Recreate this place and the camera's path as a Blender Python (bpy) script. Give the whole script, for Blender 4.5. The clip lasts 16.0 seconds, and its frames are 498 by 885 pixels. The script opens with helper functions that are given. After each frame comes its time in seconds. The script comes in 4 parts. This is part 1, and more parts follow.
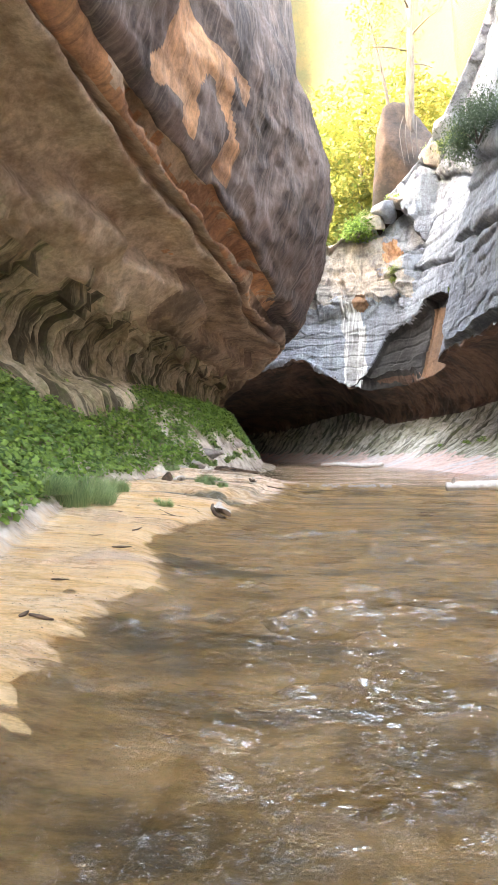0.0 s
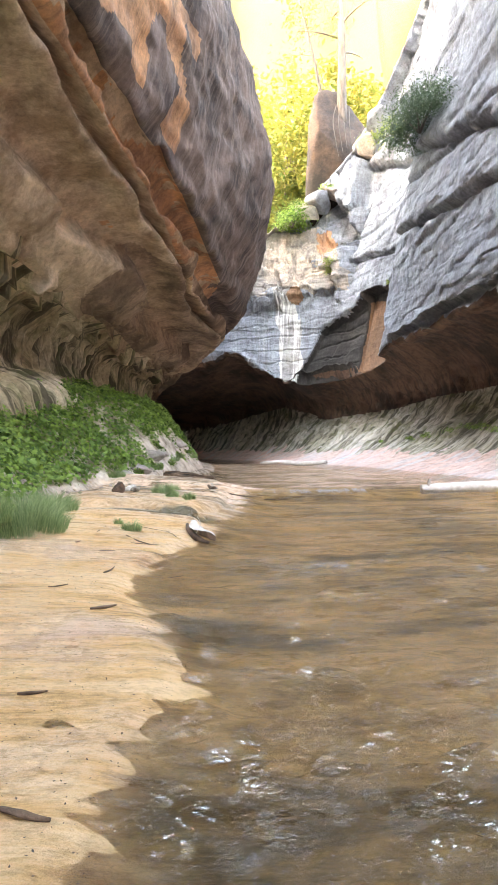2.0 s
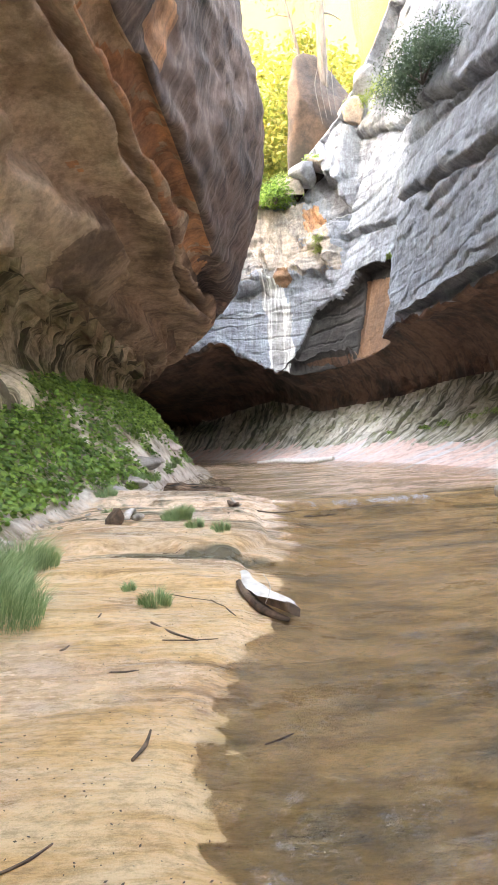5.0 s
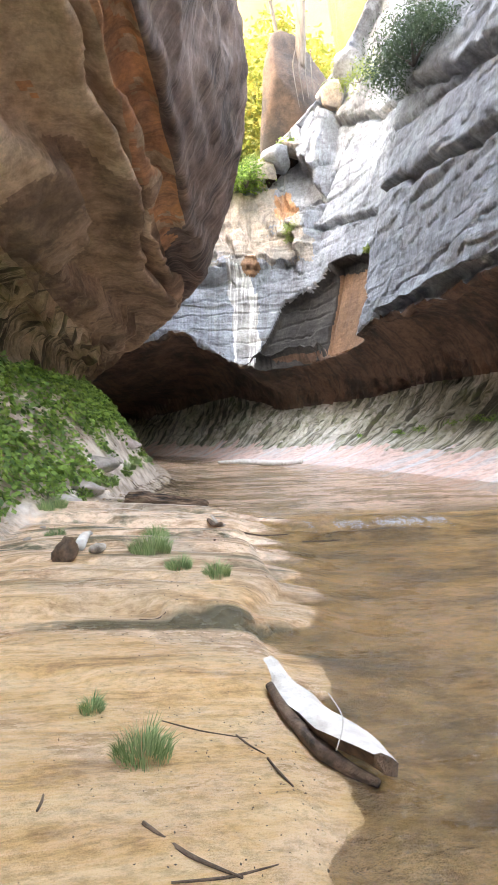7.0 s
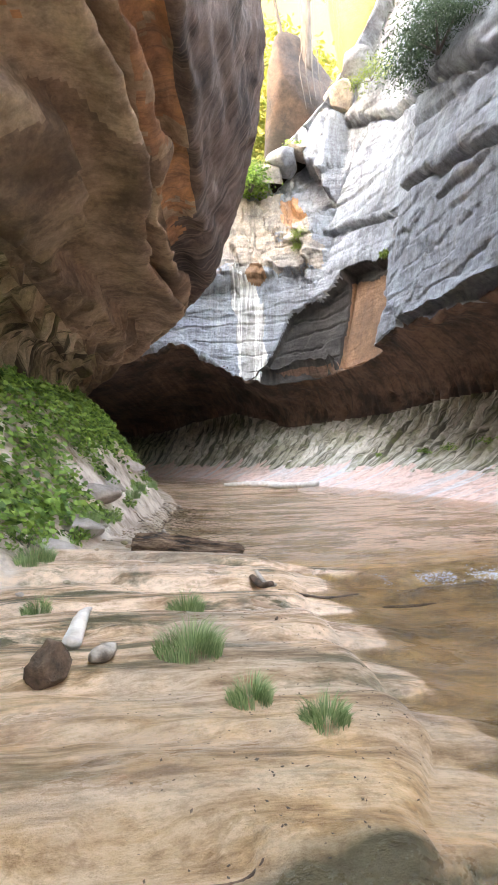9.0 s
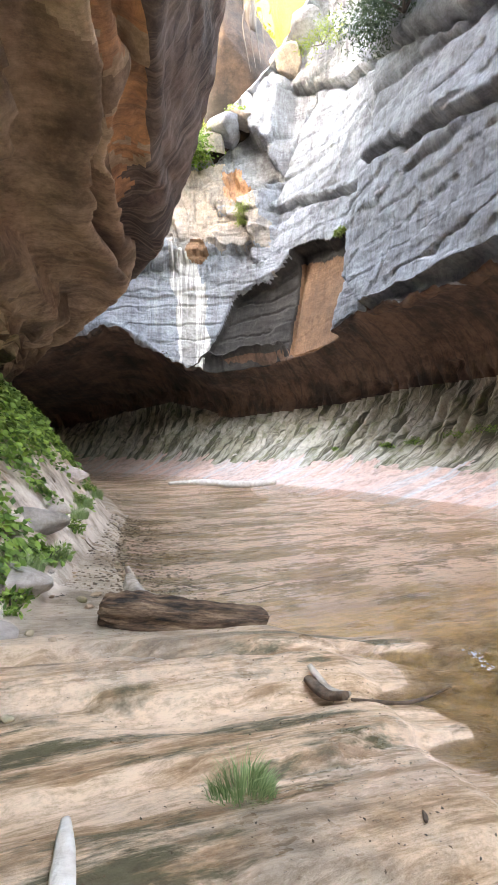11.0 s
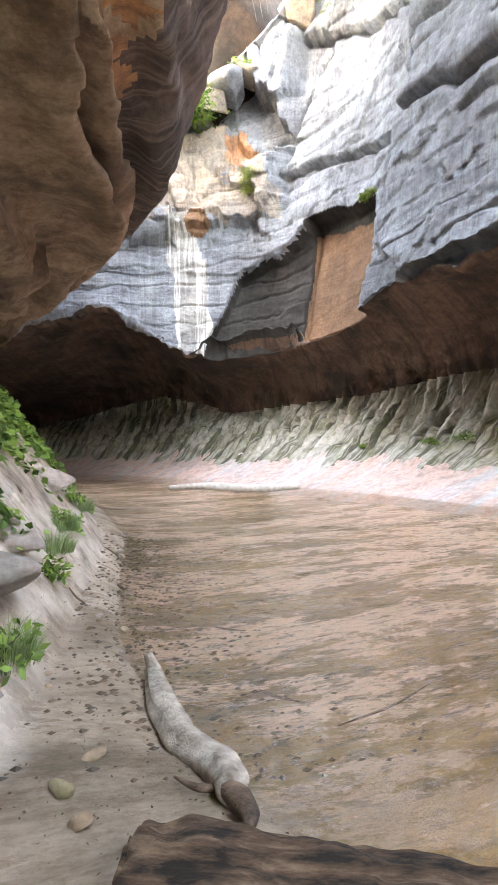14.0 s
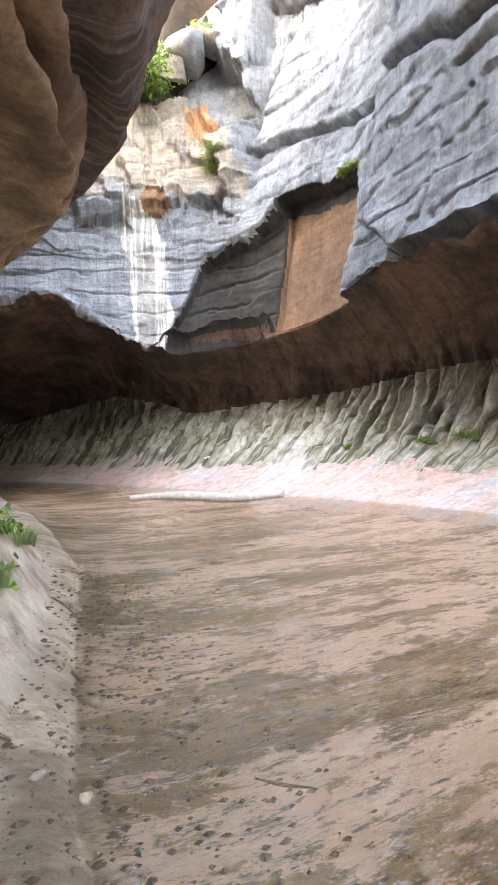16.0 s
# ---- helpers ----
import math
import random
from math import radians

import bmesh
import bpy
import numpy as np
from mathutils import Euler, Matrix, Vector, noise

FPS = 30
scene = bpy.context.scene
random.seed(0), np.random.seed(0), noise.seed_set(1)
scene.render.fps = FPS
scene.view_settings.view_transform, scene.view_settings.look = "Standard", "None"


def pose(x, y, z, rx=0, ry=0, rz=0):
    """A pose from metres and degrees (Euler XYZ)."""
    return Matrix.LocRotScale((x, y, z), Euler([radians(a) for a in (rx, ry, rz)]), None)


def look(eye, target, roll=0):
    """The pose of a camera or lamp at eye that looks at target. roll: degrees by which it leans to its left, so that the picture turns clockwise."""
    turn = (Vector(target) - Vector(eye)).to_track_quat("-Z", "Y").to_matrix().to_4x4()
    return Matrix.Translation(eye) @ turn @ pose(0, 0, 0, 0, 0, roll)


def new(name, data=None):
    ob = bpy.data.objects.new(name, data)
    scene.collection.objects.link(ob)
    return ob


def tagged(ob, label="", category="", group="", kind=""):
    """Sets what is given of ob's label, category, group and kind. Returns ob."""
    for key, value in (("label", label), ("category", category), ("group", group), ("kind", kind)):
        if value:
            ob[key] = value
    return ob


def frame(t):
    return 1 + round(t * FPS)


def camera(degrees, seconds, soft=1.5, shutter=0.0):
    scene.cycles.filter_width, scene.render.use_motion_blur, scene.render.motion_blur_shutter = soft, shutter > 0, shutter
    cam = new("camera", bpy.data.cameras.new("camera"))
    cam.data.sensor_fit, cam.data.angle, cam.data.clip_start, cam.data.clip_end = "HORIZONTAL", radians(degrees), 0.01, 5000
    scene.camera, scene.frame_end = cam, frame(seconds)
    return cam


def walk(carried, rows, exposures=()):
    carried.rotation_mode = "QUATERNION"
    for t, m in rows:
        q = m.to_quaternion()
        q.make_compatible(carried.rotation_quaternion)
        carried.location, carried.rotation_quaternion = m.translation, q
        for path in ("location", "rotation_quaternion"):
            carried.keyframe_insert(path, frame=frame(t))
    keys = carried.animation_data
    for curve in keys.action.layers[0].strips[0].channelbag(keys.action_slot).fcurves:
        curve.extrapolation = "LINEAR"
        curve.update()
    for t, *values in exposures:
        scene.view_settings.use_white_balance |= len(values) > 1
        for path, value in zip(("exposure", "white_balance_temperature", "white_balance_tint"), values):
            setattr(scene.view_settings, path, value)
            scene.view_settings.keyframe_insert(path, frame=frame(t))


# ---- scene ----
cam = camera(46.5, 16.0, 0.8)
METRES, EYE, TILT, LEAN, TURN = 19.0, 1.38, 0.9, 0.0, 0.0
ROWS = [
    (0.0, 0.0, 0.0, 0.0, 0.0, 0.0, -0.0),
    (0.5, -0.0155, 0.0238, 0.0032, -3.28, -0.24, 0.84),
    (1.0, -0.0349, 0.0489, 0.0041, -6.2, 0.81, 1.07),
    (1.5, -0.0462, 0.0746, 0.0084, -8.8, -0.3, 0.91),
    (2.0, -0.052, 0.104, 0.0085, -8.16, -0.54, 0.58),
    (2.5, -0.0544, 0.1324, 0.0105, -7.04, -1.03, 0.41),
    (3.0, -0.0528, 0.1649, 0.0063, -5.88, -1.46, 0.58),
    (3.5, -0.0614, 0.1942, 0.0066, -5.42, -0.86, 1.23),
    (4.0, -0.0681, 0.2258, 0.0067, -7.33, -0.71, 2.27),
    (6.5, -0.0918, 0.3719, 0.0219, -14.14, -1.49, 1.56),
    (7.0, -0.0893, 0.4009, 0.0198, -15.73, -1.62, 0.87),
    (7.5, -0.0885, 0.4302, 0.0208, -16.27, -1.24, 0.65),
    (8.0, -0.0856, 0.4619, 0.0216, -15.95, -0.42, 0.83),
    (10.5, -0.1019, 0.6303, 0.0291, -21.14, 0.31, 1.61),
    (11.0, -0.1, 0.6608, 0.0377, -23.92, -1.32, 1.29),
    (11.5, -0.0983, 0.6901, 0.0378, -25.21, -1.3, 0.99),
    (12.0, -0.1, 0.719, 0.0391, -27.99, -2.27, 0.93),
    (12.5, -0.097, 0.7502, 0.036, -28.72, -2.67, 0.86),
    (13.0, -0.0918, 0.7815, 0.0334, -27.88, -2.99, 0.98),
    (13.5, -0.0814, 0.8135, 0.0282, -25.97, -2.05, 1.18),
    (14.0, -0.0738, 0.8461, 0.0272, -25.37, -1.28, 1.38),
    (14.5, -0.0644, 0.8747, 0.0241, -26.81, -0.43, 1.68),
    (15.0, -0.0586, 0.9075, 0.0239, -28.44, -0.74, 1.95),
    (15.5, -0.0533, 0.9367, 0.0266, -30.4, -2.1, 2.13),
    (16.0, -0.0465, 0.9696, 0.0248, -29.95, -1.19, 2.13),
]
walk(cam, [(t, pose(0, 0, EYE, TILT, LEAN, TURN) @ pose(METRES * x, METRES * y, METRES * z, 90 + pitch, roll, yaw)) for t, x, y, z, yaw, pitch, roll in ROWS], [(0.0, 5.5, 10300, 13), (8.0, 5.5, 10300, 13), (16.0, 5.65, 10300, 13)])
from mathutils.bvhtree import BVHTree

# ---- world, sun, exposure ----
world = bpy.data.worlds.new("world")
scene.world = world
world.use_nodes = True
wn, wl = world.node_tree.nodes, world.node_tree.links
sky = wn.new("ShaderNodeTexSky")
sky.sky_type, sky.sun_disc = "NISHITA", False
SUN_EL, SUN_AZ = radians(25), radians(248)
sky.sun_elevation, sky.sun_rotation = SUN_EL, SUN_AZ
sky.dust_density = 2.0
wl.new(sky.outputs[0], wn["Background"].inputs[0])
wn["Background"].inputs[1].default_value = 0.15
sun_data = bpy.data.lights.new("sun", "SUN")
sun_data.energy, sun_data.angle, sun_data.color = 0.32, radians(2), (1.0, 0.93, 0.82)
sun = new("sun", sun_data)
sun_dir = Vector((math.sin(SUN_AZ) * math.cos(SUN_EL), math.cos(SUN_AZ) * math.cos(SUN_EL), math.sin(SUN_EL)))
sun.matrix_world = look((sun_dir * 100)[:], (0, 0, 0))


# ---- materials ----
def nodes_of(name):
    m = bpy.data.materials.new(name)
    m.use_nodes = True
    nt = m.node_tree
    return m, nt, nt.nodes, nt.links, nt.nodes["Principled BSDF"]


def ramp(nt, src, stops):
    r = nt.nodes.new("ShaderNodeValToRGB")
    e = r.color_ramp.elements
    while len(e) < len(stops):
        e.new(0.5)
    for el, (p, c) in zip(e, stops):
        el.position, el.color = p, (*c, 1)
    nt.links.new(src, r.inputs[0])
    return r.outputs[0]


def tex(nt, scale, detail=6, stretch=(1, 1, 1), rough=0.6, turn=(0, 0, 0)):
    """Noise in world metres, drawn out by stretch."""
    g = nt.nodes.new("ShaderNodeNewGeometry")
    mp = nt.nodes.new("ShaderNodeMapping")
    mp.inputs["Scale"].default_value = stretch
    mp.inputs["Rotation"].default_value = turn
    n = nt.nodes.new("ShaderNodeTexNoise")
    n.inputs["Scale"].default_value, n.inputs["Detail"].default_value, n.inputs["Roughness"].default_value = scale, detail, rough
    nt.links.new(g.outputs["Position"], mp.inputs[0])
    nt.links.new(mp.outputs[0], n.inputs["Vector"])
    return n.outputs[0]


def mix(nt, fac, a, b, mode="MIX"):
    m = nt.nodes.new("ShaderNodeMix")
    m.data_type, m.blend_type = "RGBA", mode
    for i, v in ((0, fac), (6, a), (7, b)):
        if isinstance(v, (int, float)):
            m.inputs[i].default_value = v
        elif isinstance(v, tuple):
            m.inputs[i].default_value = (*v, 1)
        else:
            nt.links.new(v, m.inputs[i])
    return m.outputs[2]


def maths(nt, op, a, b=0.0, c=0.0, clamp=False):
    m = nt.nodes.new("ShaderNodeMath")
    m.operation, m.use_clamp = op, clamp
    for i, v in enumerate((a, b, c)):
        if isinstance(v, (int, float)):
            m.inputs[i].default_value = v
        else:
            nt.links.new(v, m.inputs[i])
    return m.outputs[0]


def bump(nt, height, strength, dist, bsdf, chain=None):
    b = nt.nodes.new("ShaderNodeBump")
    b.inputs["Strength"].default_value, b.inputs["Distance"].default_value = strength, dist
    nt.links.new(height, b.inputs["Height"])
    if chain is not None:
        nt.links.new(chain, b.inputs["Normal"])
    nt.links.new(b.outputs[0], bsdf.inputs["Normal"])
    return b.outputs[0]


def simple(name, c1, c2, scale, rough=0.8, bumpd=0.01, stretch=(1, 1, 1)):
    m, nt, n, l, b = nodes_of(name)
    t = tex(nt, scale, 8, stretch)
    l.new(ramp(nt, t, [(0.3, c1), (0.7, c2)]), b.inputs["Base Color"])
    b.inputs["Roughness"].default_value = rough
    t2 = tex(nt, scale * 5, 6, stretch)
    bump(nt, t2, 0.6, bumpd, b)
    return m


def zone_y(nt, y0, y1, wob):
    g = nt.nodes.new("ShaderNodeNewGeometry")
    sx = nt.nodes.new("ShaderNodeSeparateXYZ")
    nt.links.new(g.outputs["Position"], sx.inputs[0])
    z = maths(nt, "MULTIPLY_ADD", maths(nt, "SUBTRACT", tex(nt, 0.6, 6), 0.5), wob, sx.outputs[1])
    mr = nt.nodes.new("ShaderNodeMapRange")
    mr.inputs[1].default_value, mr.inputs[2].default_value = y0, y1
    nt.links.new(z, mr.inputs[0])
    return mr.outputs[0]


def zone(nt, attr_z0, attr_z1, wob):
    """0 below z0, 1 above z1, with an uneven edge."""
    g = nt.nodes.new("ShaderNodeNewGeometry")
    sx = nt.nodes.new("ShaderNodeSeparateXYZ")
    nt.links.new(g.outputs["Position"], sx.inputs[0])
    n = tex(nt, 0.6, 6)
    z = maths(nt, "MULTIPLY_ADD", maths(nt, "SUBTRACT", n, 0.5), wob, sx.outputs[2])
    mr = nt.nodes.new("ShaderNodeMapRange")
    mr.inputs[1].default_value, mr.inputs[2].default_value = attr_z0, attr_z1
    nt.links.new(z, mr.inputs[0])
    return mr.outputs[0]


def wall_tex(nt, sx_, sy_, detail=6, slant=0.0, rough=0.65):
    """Noise along a wall's own coordinates: metres along it, and up its surface."""
    at = nt.nodes.new("ShaderNodeAttribute")
    at.attribute_name = "wall_place"
    mp = nt.nodes.new("ShaderNodeMapping")
    mp.inputs["Scale"].default_value = (sx_, sy_, 1)
    mp.inputs["Rotation"].default_value = (0, 0, slant)
    n = nt.nodes.new("ShaderNodeTexNoise")
    n.inputs["Scale"].default_value, n.inputs["Detail"].default_value, n.inputs["Roughness"].default_value = 1.0, detail, rough
    nt.links.new(at.outputs["Vector"], mp.inputs[0])
    nt.links.new(mp.outputs[0], n.inputs["Vector"])
    return n.outputs[0]


def rock(name, pale, dark, streak, streak_amount, bed=0.35, rough=0.85, white=0.0, moss=0.0, slant=0.0, freq=2.2, edge=(0.50, 0.60)):
    """Sandstone: blotches, streaks down the wall of run-off and painted groove shade, fine bedding, pits and grain."""
    m, nt, n, l, b = nodes_of(name)
    big = tex(nt, 0.45, 9, rough=0.7)
    base = ramp(nt, big, [(0.42, dark), (0.57, pale)])
    mid = tex(nt, 2.1, 9, (1, 1, 1), 0.75)
    base = mix(nt, 0.5, base, ramp(nt, mid, [(0.40, (0.42, 0.40, 0.38)), (0.52, (1, 1, 1))]), "MULTIPLY")
    st = wall_tex(nt, freq, 0.10, 9, slant, 0.75)
    base = mix(nt, maths(nt, "MULTIPLY", ramp(nt, st, [(edge[0], (0, 0, 0)), (edge[1], (1, 1, 1))]), streak_amount), base, streak)
    if white:
        st2 = wall_tex(nt, 1.3, 0.07, 9, slant, 0.75)
        base = mix(nt, maths(nt, "MULTIPLY", ramp(nt, st2, [(0.56, (0, 0, 0)), (0.66, (1, 1, 1))]), white), base, (0.78, 0.75, 0.71))
    if moss:
        mo = tex(nt, 1.4, 8, rough=0.7)
        base = mix(nt, maths(nt, "MULTIPLY", ramp(nt, mo, [(0.52, (0, 0, 0)), (0.62, (1, 1, 1))]), moss), base, (0.16, 0.19, 0.06))
    fine = tex(nt, 7.0, 10, (1, 1, 1), 0.8)
    base = mix(nt, 0.6, base, ramp(nt, fine, [(0.34, (0.35, 0.34, 0.33)), (0.62, (1, 1, 1))]), "MULTIPLY")
    l.new(base, b.inputs["Base Color"])
    b.inputs["Roughness"].default_value = rough
    bedn = tex(nt, 1.0, 9, (0.5, 0.5, 6.0), 0.75, (radians(14), radians(8), 0))
    ch = bump(nt, bedn, bed, 0.25, b)
    if slant or white or moss:
        ch = bump(nt, st, 0.5, 0.2, b, ch)
    bump(nt, fine, 0.7, 0.05, b, ch)
    return m


M_FACE = rock("grey_sandstone", (0.42, 0.455, 0.51), (0.30, 0.32, 0.36), (0.15, 0.15, 0.16), 0.5, 0.6, white=0.3)
M_RUNOFF = rock("white_streaked_sandstone", (0.50, 0.48, 0.46), (0.30, 0.29, 0.29), (0.86, 0.84, 0.80), 0.95, 0.2, freq=2.6, edge=(0.47, 0.53))
M_NOTCH = rock("weathered_tan_sandstone", (0.66, 0.54, 0.45), (0.36, 0.33, 0.31), (0.18, 0.15, 0.13), 0.5, 0.5)
# brown rock, darkened further so the undercut's shade is in its colour
M_UNDER = rock("brown_rock_and_shade", (0.22, 0.13, 0.09), (0.07, 0.045, 0.035), (0.03, 0.025, 0.022), 0.6)
M_VARNISH_SHADE = rock("dark_grey_varnish_and_shade", (0.07, 0.063, 0.06), (0.035, 0.032, 0.03), (0.02, 0.018, 0.017), 0.5, 0.15)
M_FLUTE = rock("fluted_sandstone", (0.72, 0.68, 0.60), (0.50, 0.46, 0.36), (0.07, 0.065, 0.04), 0.9, 0.1, moss=0.5, slant=0.3, white=0.4, freq=2.6, edge=(0.48, 0.56))
# its dark streaks put the shade of the grooves into the colour
M_FLUTE_B = rock("fluted_brown_sandstone", (0.82, 0.68, 0.50), (0.55, 0.43, 0.28), (0.07, 0.055, 0.03), 0.9, 0.1, moss=0.4, slant=0.15, freq=3.0, edge=(0.47, 0.56))
M_BANK = rock("pink_sandstone", (0.84, 0.56, 0.48), (0.76, 0.56, 0.50), (0.62, 0.66, 0.70), 0.9, 0.3, white=0.5, slant=0.6, freq=1.4)
M_PINK = rock("pale_pink_sandstone", (0.56, 0.46, 0.41), (0.46, 0.40, 0.37), (0.40, 0.36, 0.34), 0.4, 0.3)
M_ALCOVE = rock("red_brown_sandstone", (0.40, 0.22, 0.13), (0.27, 0.15, 0.09), (0.14, 0.09, 0.07), 0.3)
M_TAN = rock("tan_sandstone", (0.80, 0.62, 0.47), (0.46, 0.32, 0.22), (0.16, 0.11, 0.08), 0.15, 0.06)
M_ORANGE = rock("orange_sandstone", (0.80, 0.42, 0.23), (0.50, 0.27, 0.17), (0.16, 0.11, 0.09), 0.5, 0.08, freq=4.0)
M_DARK = rock("dark_streaked_sandstone", (0.24, 0.17, 0.15), (0.09, 0.068, 0.064), (0.44, 0.34, 0.30), 0.45, 0.05, freq=6.5, edge=(0.50, 0.60))
M_FAR = rock("far_orange_cliff", (0.055, 0.046, 0.015), (0.03, 0.038, 0.014), (0.06, 0.03, 0.01), 0.3)
M_BROWN = rock("darker_brown_sandstone", (0.54, 0.38, 0.28), (0.24, 0.16, 0.115), (0.10, 0.07, 0.055), 0.35, 0.15, freq=0.8)
M_CRAG = rock("far_orange_crag", (0.20, 0.075, 0.014), (0.12, 0.045, 0.01), (0.06, 0.03, 0.01), 0.3)
M_PILLAR = rock("red_brown_block", (0.085, 0.05, 0.036), (0.025, 0.018, 0.015), (0.12, 0.06, 0.03), 0.5)

# sand: rippled orange sand, pale dry patches, dark wet mud, olive growth on the rock steps
M_SAND, nt, n, l, b = nodes_of("wet_sand")
a1 = tex(nt, 0.7, 9, (0.7, 1.5, 1), 0.7)
a2 = tex(nt, 2.2, 9, (0.35, 2.6, 1), 0.75)
a3 = tex(nt, 0.45, 7, (1, 1, 1), 0.65, (0.3, 0.1, 0.9))
base = ramp(nt, a2, [(0.36, (0.36, 0.19, 0.08)), (0.46, (0.74, 0.44, 0.20)), (0.60, (0.86, 0.60, 0.36))])
base = mix(nt, ramp(nt, a1, [(0.50, (0, 0, 0)), (0.64, (0.7, 0.7, 0.7))]), base, (0.80, 0.58, 0.47))
north = zone_y(nt, 11.0, 14.5, 3.0)
base = mix(nt, maths(nt, "MULTIPLY", north, 0.65), base, ramp(nt, a2, [(0.42, (0.34, 0.21, 0.14)), (0.54, (0.86, 0.65, 0.53))]))
mud = maths(nt, "MULTIPLY", ramp(nt, a3, [(0.47, (0, 0, 0)), (0.54, (1, 1, 1))]), north)
base = mix(nt, maths(nt, "MULTIPLY", mud, 0.8), base, ramp(nt, a2, [(0.4, (0.15, 0.11, 0.08)), (0.58, (0.50, 0.39, 0.30))]))
a5 = tex(nt, 1.1, 8, (0.5, 2.2, 1), 0.7, (0.1, 0.2, 0.3))
base = mix(nt, maths(nt, "MULTIPLY", ramp(nt, a5, [(0.55, (0, 0, 0)), (0.61, (1, 1, 1))]), north), base, (0.13, 0.11, 0.06))
upper = zone_y(nt, 16.6, 17.6, 1.2)
base = mix(nt, maths(nt, "MULTIPLY", upper, 0.85), base, ramp(nt, a1, [(0.40, (0.22, 0.165, 0.12)), (0.52, (0.48, 0.375, 0.29)), (0.64, (0.68, 0.55, 0.46))]))
# dark strips under two rock steps: moss, with the ledge shadow painted in
for y0, y1 in ((11.84, 11.96), (16.12, 16.26)):
    shelf_shade = maths(nt, "MULTIPLY", zone_y(nt, y0 - 0.06, y0, 0.3), maths(nt, "SUBTRACT", 1.0, zone_y(nt, y1, y1 + 0.06, 0.3)))
    base = mix(nt, maths(nt, "MULTIPLY", shelf_shade, ramp(nt, a3, [(0.44, (0, 0, 0)), (0.50, (0.9, 0.9, 0.9))])), base, (0.07, 0.065, 0.03))
grain = tex(nt, 14, 10, (0.7, 1.4, 1), 0.8)
base = mix(nt, 0.8, base, ramp(nt, grain, [(0.36, (0.55, 0.47, 0.40)), (0.54, (1, 1, 1))]), "MULTIPLY")
# under water: soaked golden sand, olive algae and dark gravel
d1 = tex(nt, 0.8, 9, (0.5, 1.6, 1), 0.7)
soak = ramp(nt, d1, [(0.40, (0.20, 0.135, 0.06)), (0.48, (0.54, 0.35, 0.15)), (0.57, (0.84, 0.56, 0.28))])
d2 = tex(nt, 3.5, 9, (0.7, 1.4, 1), 0.8)
soak = mix(nt, 0.7, soak, ramp(nt, d2, [(0.40, (0.40, 0.36, 0.28)), (0.53, (1, 1, 1))]), "MULTIPLY")
upstream = zone_y(nt, 17.5, 19.0, 1.0)
d3 = tex(nt, 0.8, 9, (0.6, 1.5, 1), 0.8, (0.0, 0.0, 0.12))
soak = mix(nt, maths(nt, "MULTIPLY", upstream, 0.6), soak, (0.20, 0.125, 0.06))
at = nt.nodes.new("ShaderNodeAttribute")
at.attribute_name = "beyond_shore"
shoal = maths(nt, "SUBTRACT", 1.0, maths(nt, "MULTIPLY_ADD", d1, 1.2, maths(nt, "MULTIPLY_ADD", at.outputs["Fac"], 0.9, -1.35), clamp=True), clamp=True)
# pale pink shoal rock, with bright reflections of the bank painted in
soak = mix(nt, maths(nt, "MULTIPLY", maths(nt, "MULTIPLY", ramp(nt, d3, [(0.49, (0, 0, 0)), (0.52, (1, 1, 1))]), upstream), shoal), soak, (0.90, 0.66, 0.56))
grit = tex(nt, 6.0, 9, (0.5, 1.6, 1), 0.8, (0.0, 0.0, 0.12))
soak = mix(nt, maths(nt, "MULTIPLY", ramp(nt, grit, [(0.54, (0, 0, 0)), (0.58, (0.9, 0.9, 0.9))]), upstream), soak, (0.10, 0.075, 0.055))
mr = nt.nodes.new("ShaderNodeMapRange")
mr.inputs[1].default_value, mr.inputs[2].default_value = -0.06, 0.22
l.new(maths(nt, "MULTIPLY_ADD", maths(nt, "SUBTRACT", d2, 0.5), 0.5, at.outputs["Fac"]), mr.inputs[0])
base = mix(nt, mr.outputs[0], base, soak)
at2 = nt.nodes.new("ShaderNodeAttribute")
at2.attribute_name = "beyond_edge"
mr2 = nt.nodes.new("ShaderNodeMapRange")
mr2.inputs[1].default_value, mr2.inputs[2].default_value = 0.16, -0.16
l.new(maths(nt, "MULTIPLY_ADD", maths(nt, "SUBTRACT", d2, 0.5), 0.9, at2.outputs["Fac"]), mr2.inputs[0])
base = mix(nt, mr2.outputs[0], base, ramp(nt, tex(nt, 2.0, 9, rough=0.7), [(0.36, (0.26, 0.18, 0.13)), (0.50, (0.62, 0.50, 0.43)), (0.62, (0.80, 0.70, 0.63))]))
l.new(base, b.inputs["Base Color"])
l.new(ramp(nt, a1, [(0.40, (0.75, 0.75, 0.75)), (0.60, (0.18, 0.18, 0.18))]), b.inputs["Roughness"])
bump(nt, grain, 0.8, 0.035, b, bump(nt, a2, 0.7, 0.08, b))

M_SOIL = simple("bank_soil", (0.28, 0.20, 0.14), (0.70, 0.58, 0.50), 2.0, 0.9, 0.03)
M_WOODG = simple("grey_driftwood", (0.12, 0.09, 0.07), (0.58, 0.50, 0.43), 9, 0.8, 0.03, (1, 1, 1))
M_WOODB = simple("brown_driftwood", (0.025, 0.016, 0.012), (0.22, 0.135, 0.09), 11, 0.75, 0.05)
M_LOG, nt, n, l, b = nodes_of("rotten_wood")
g_, mp_, ns_ = n.new("ShaderNodeNewGeometry"), n.new("ShaderNodeMapping"), n.new("ShaderNodeTexNoise")
mp_.vector_type = "TEXTURE"
mp_.inputs["Rotation"].default_value, mp_.inputs["Scale"].default_value = (0, 0, radians(-32)), (4.0, 0.7, 0.7)
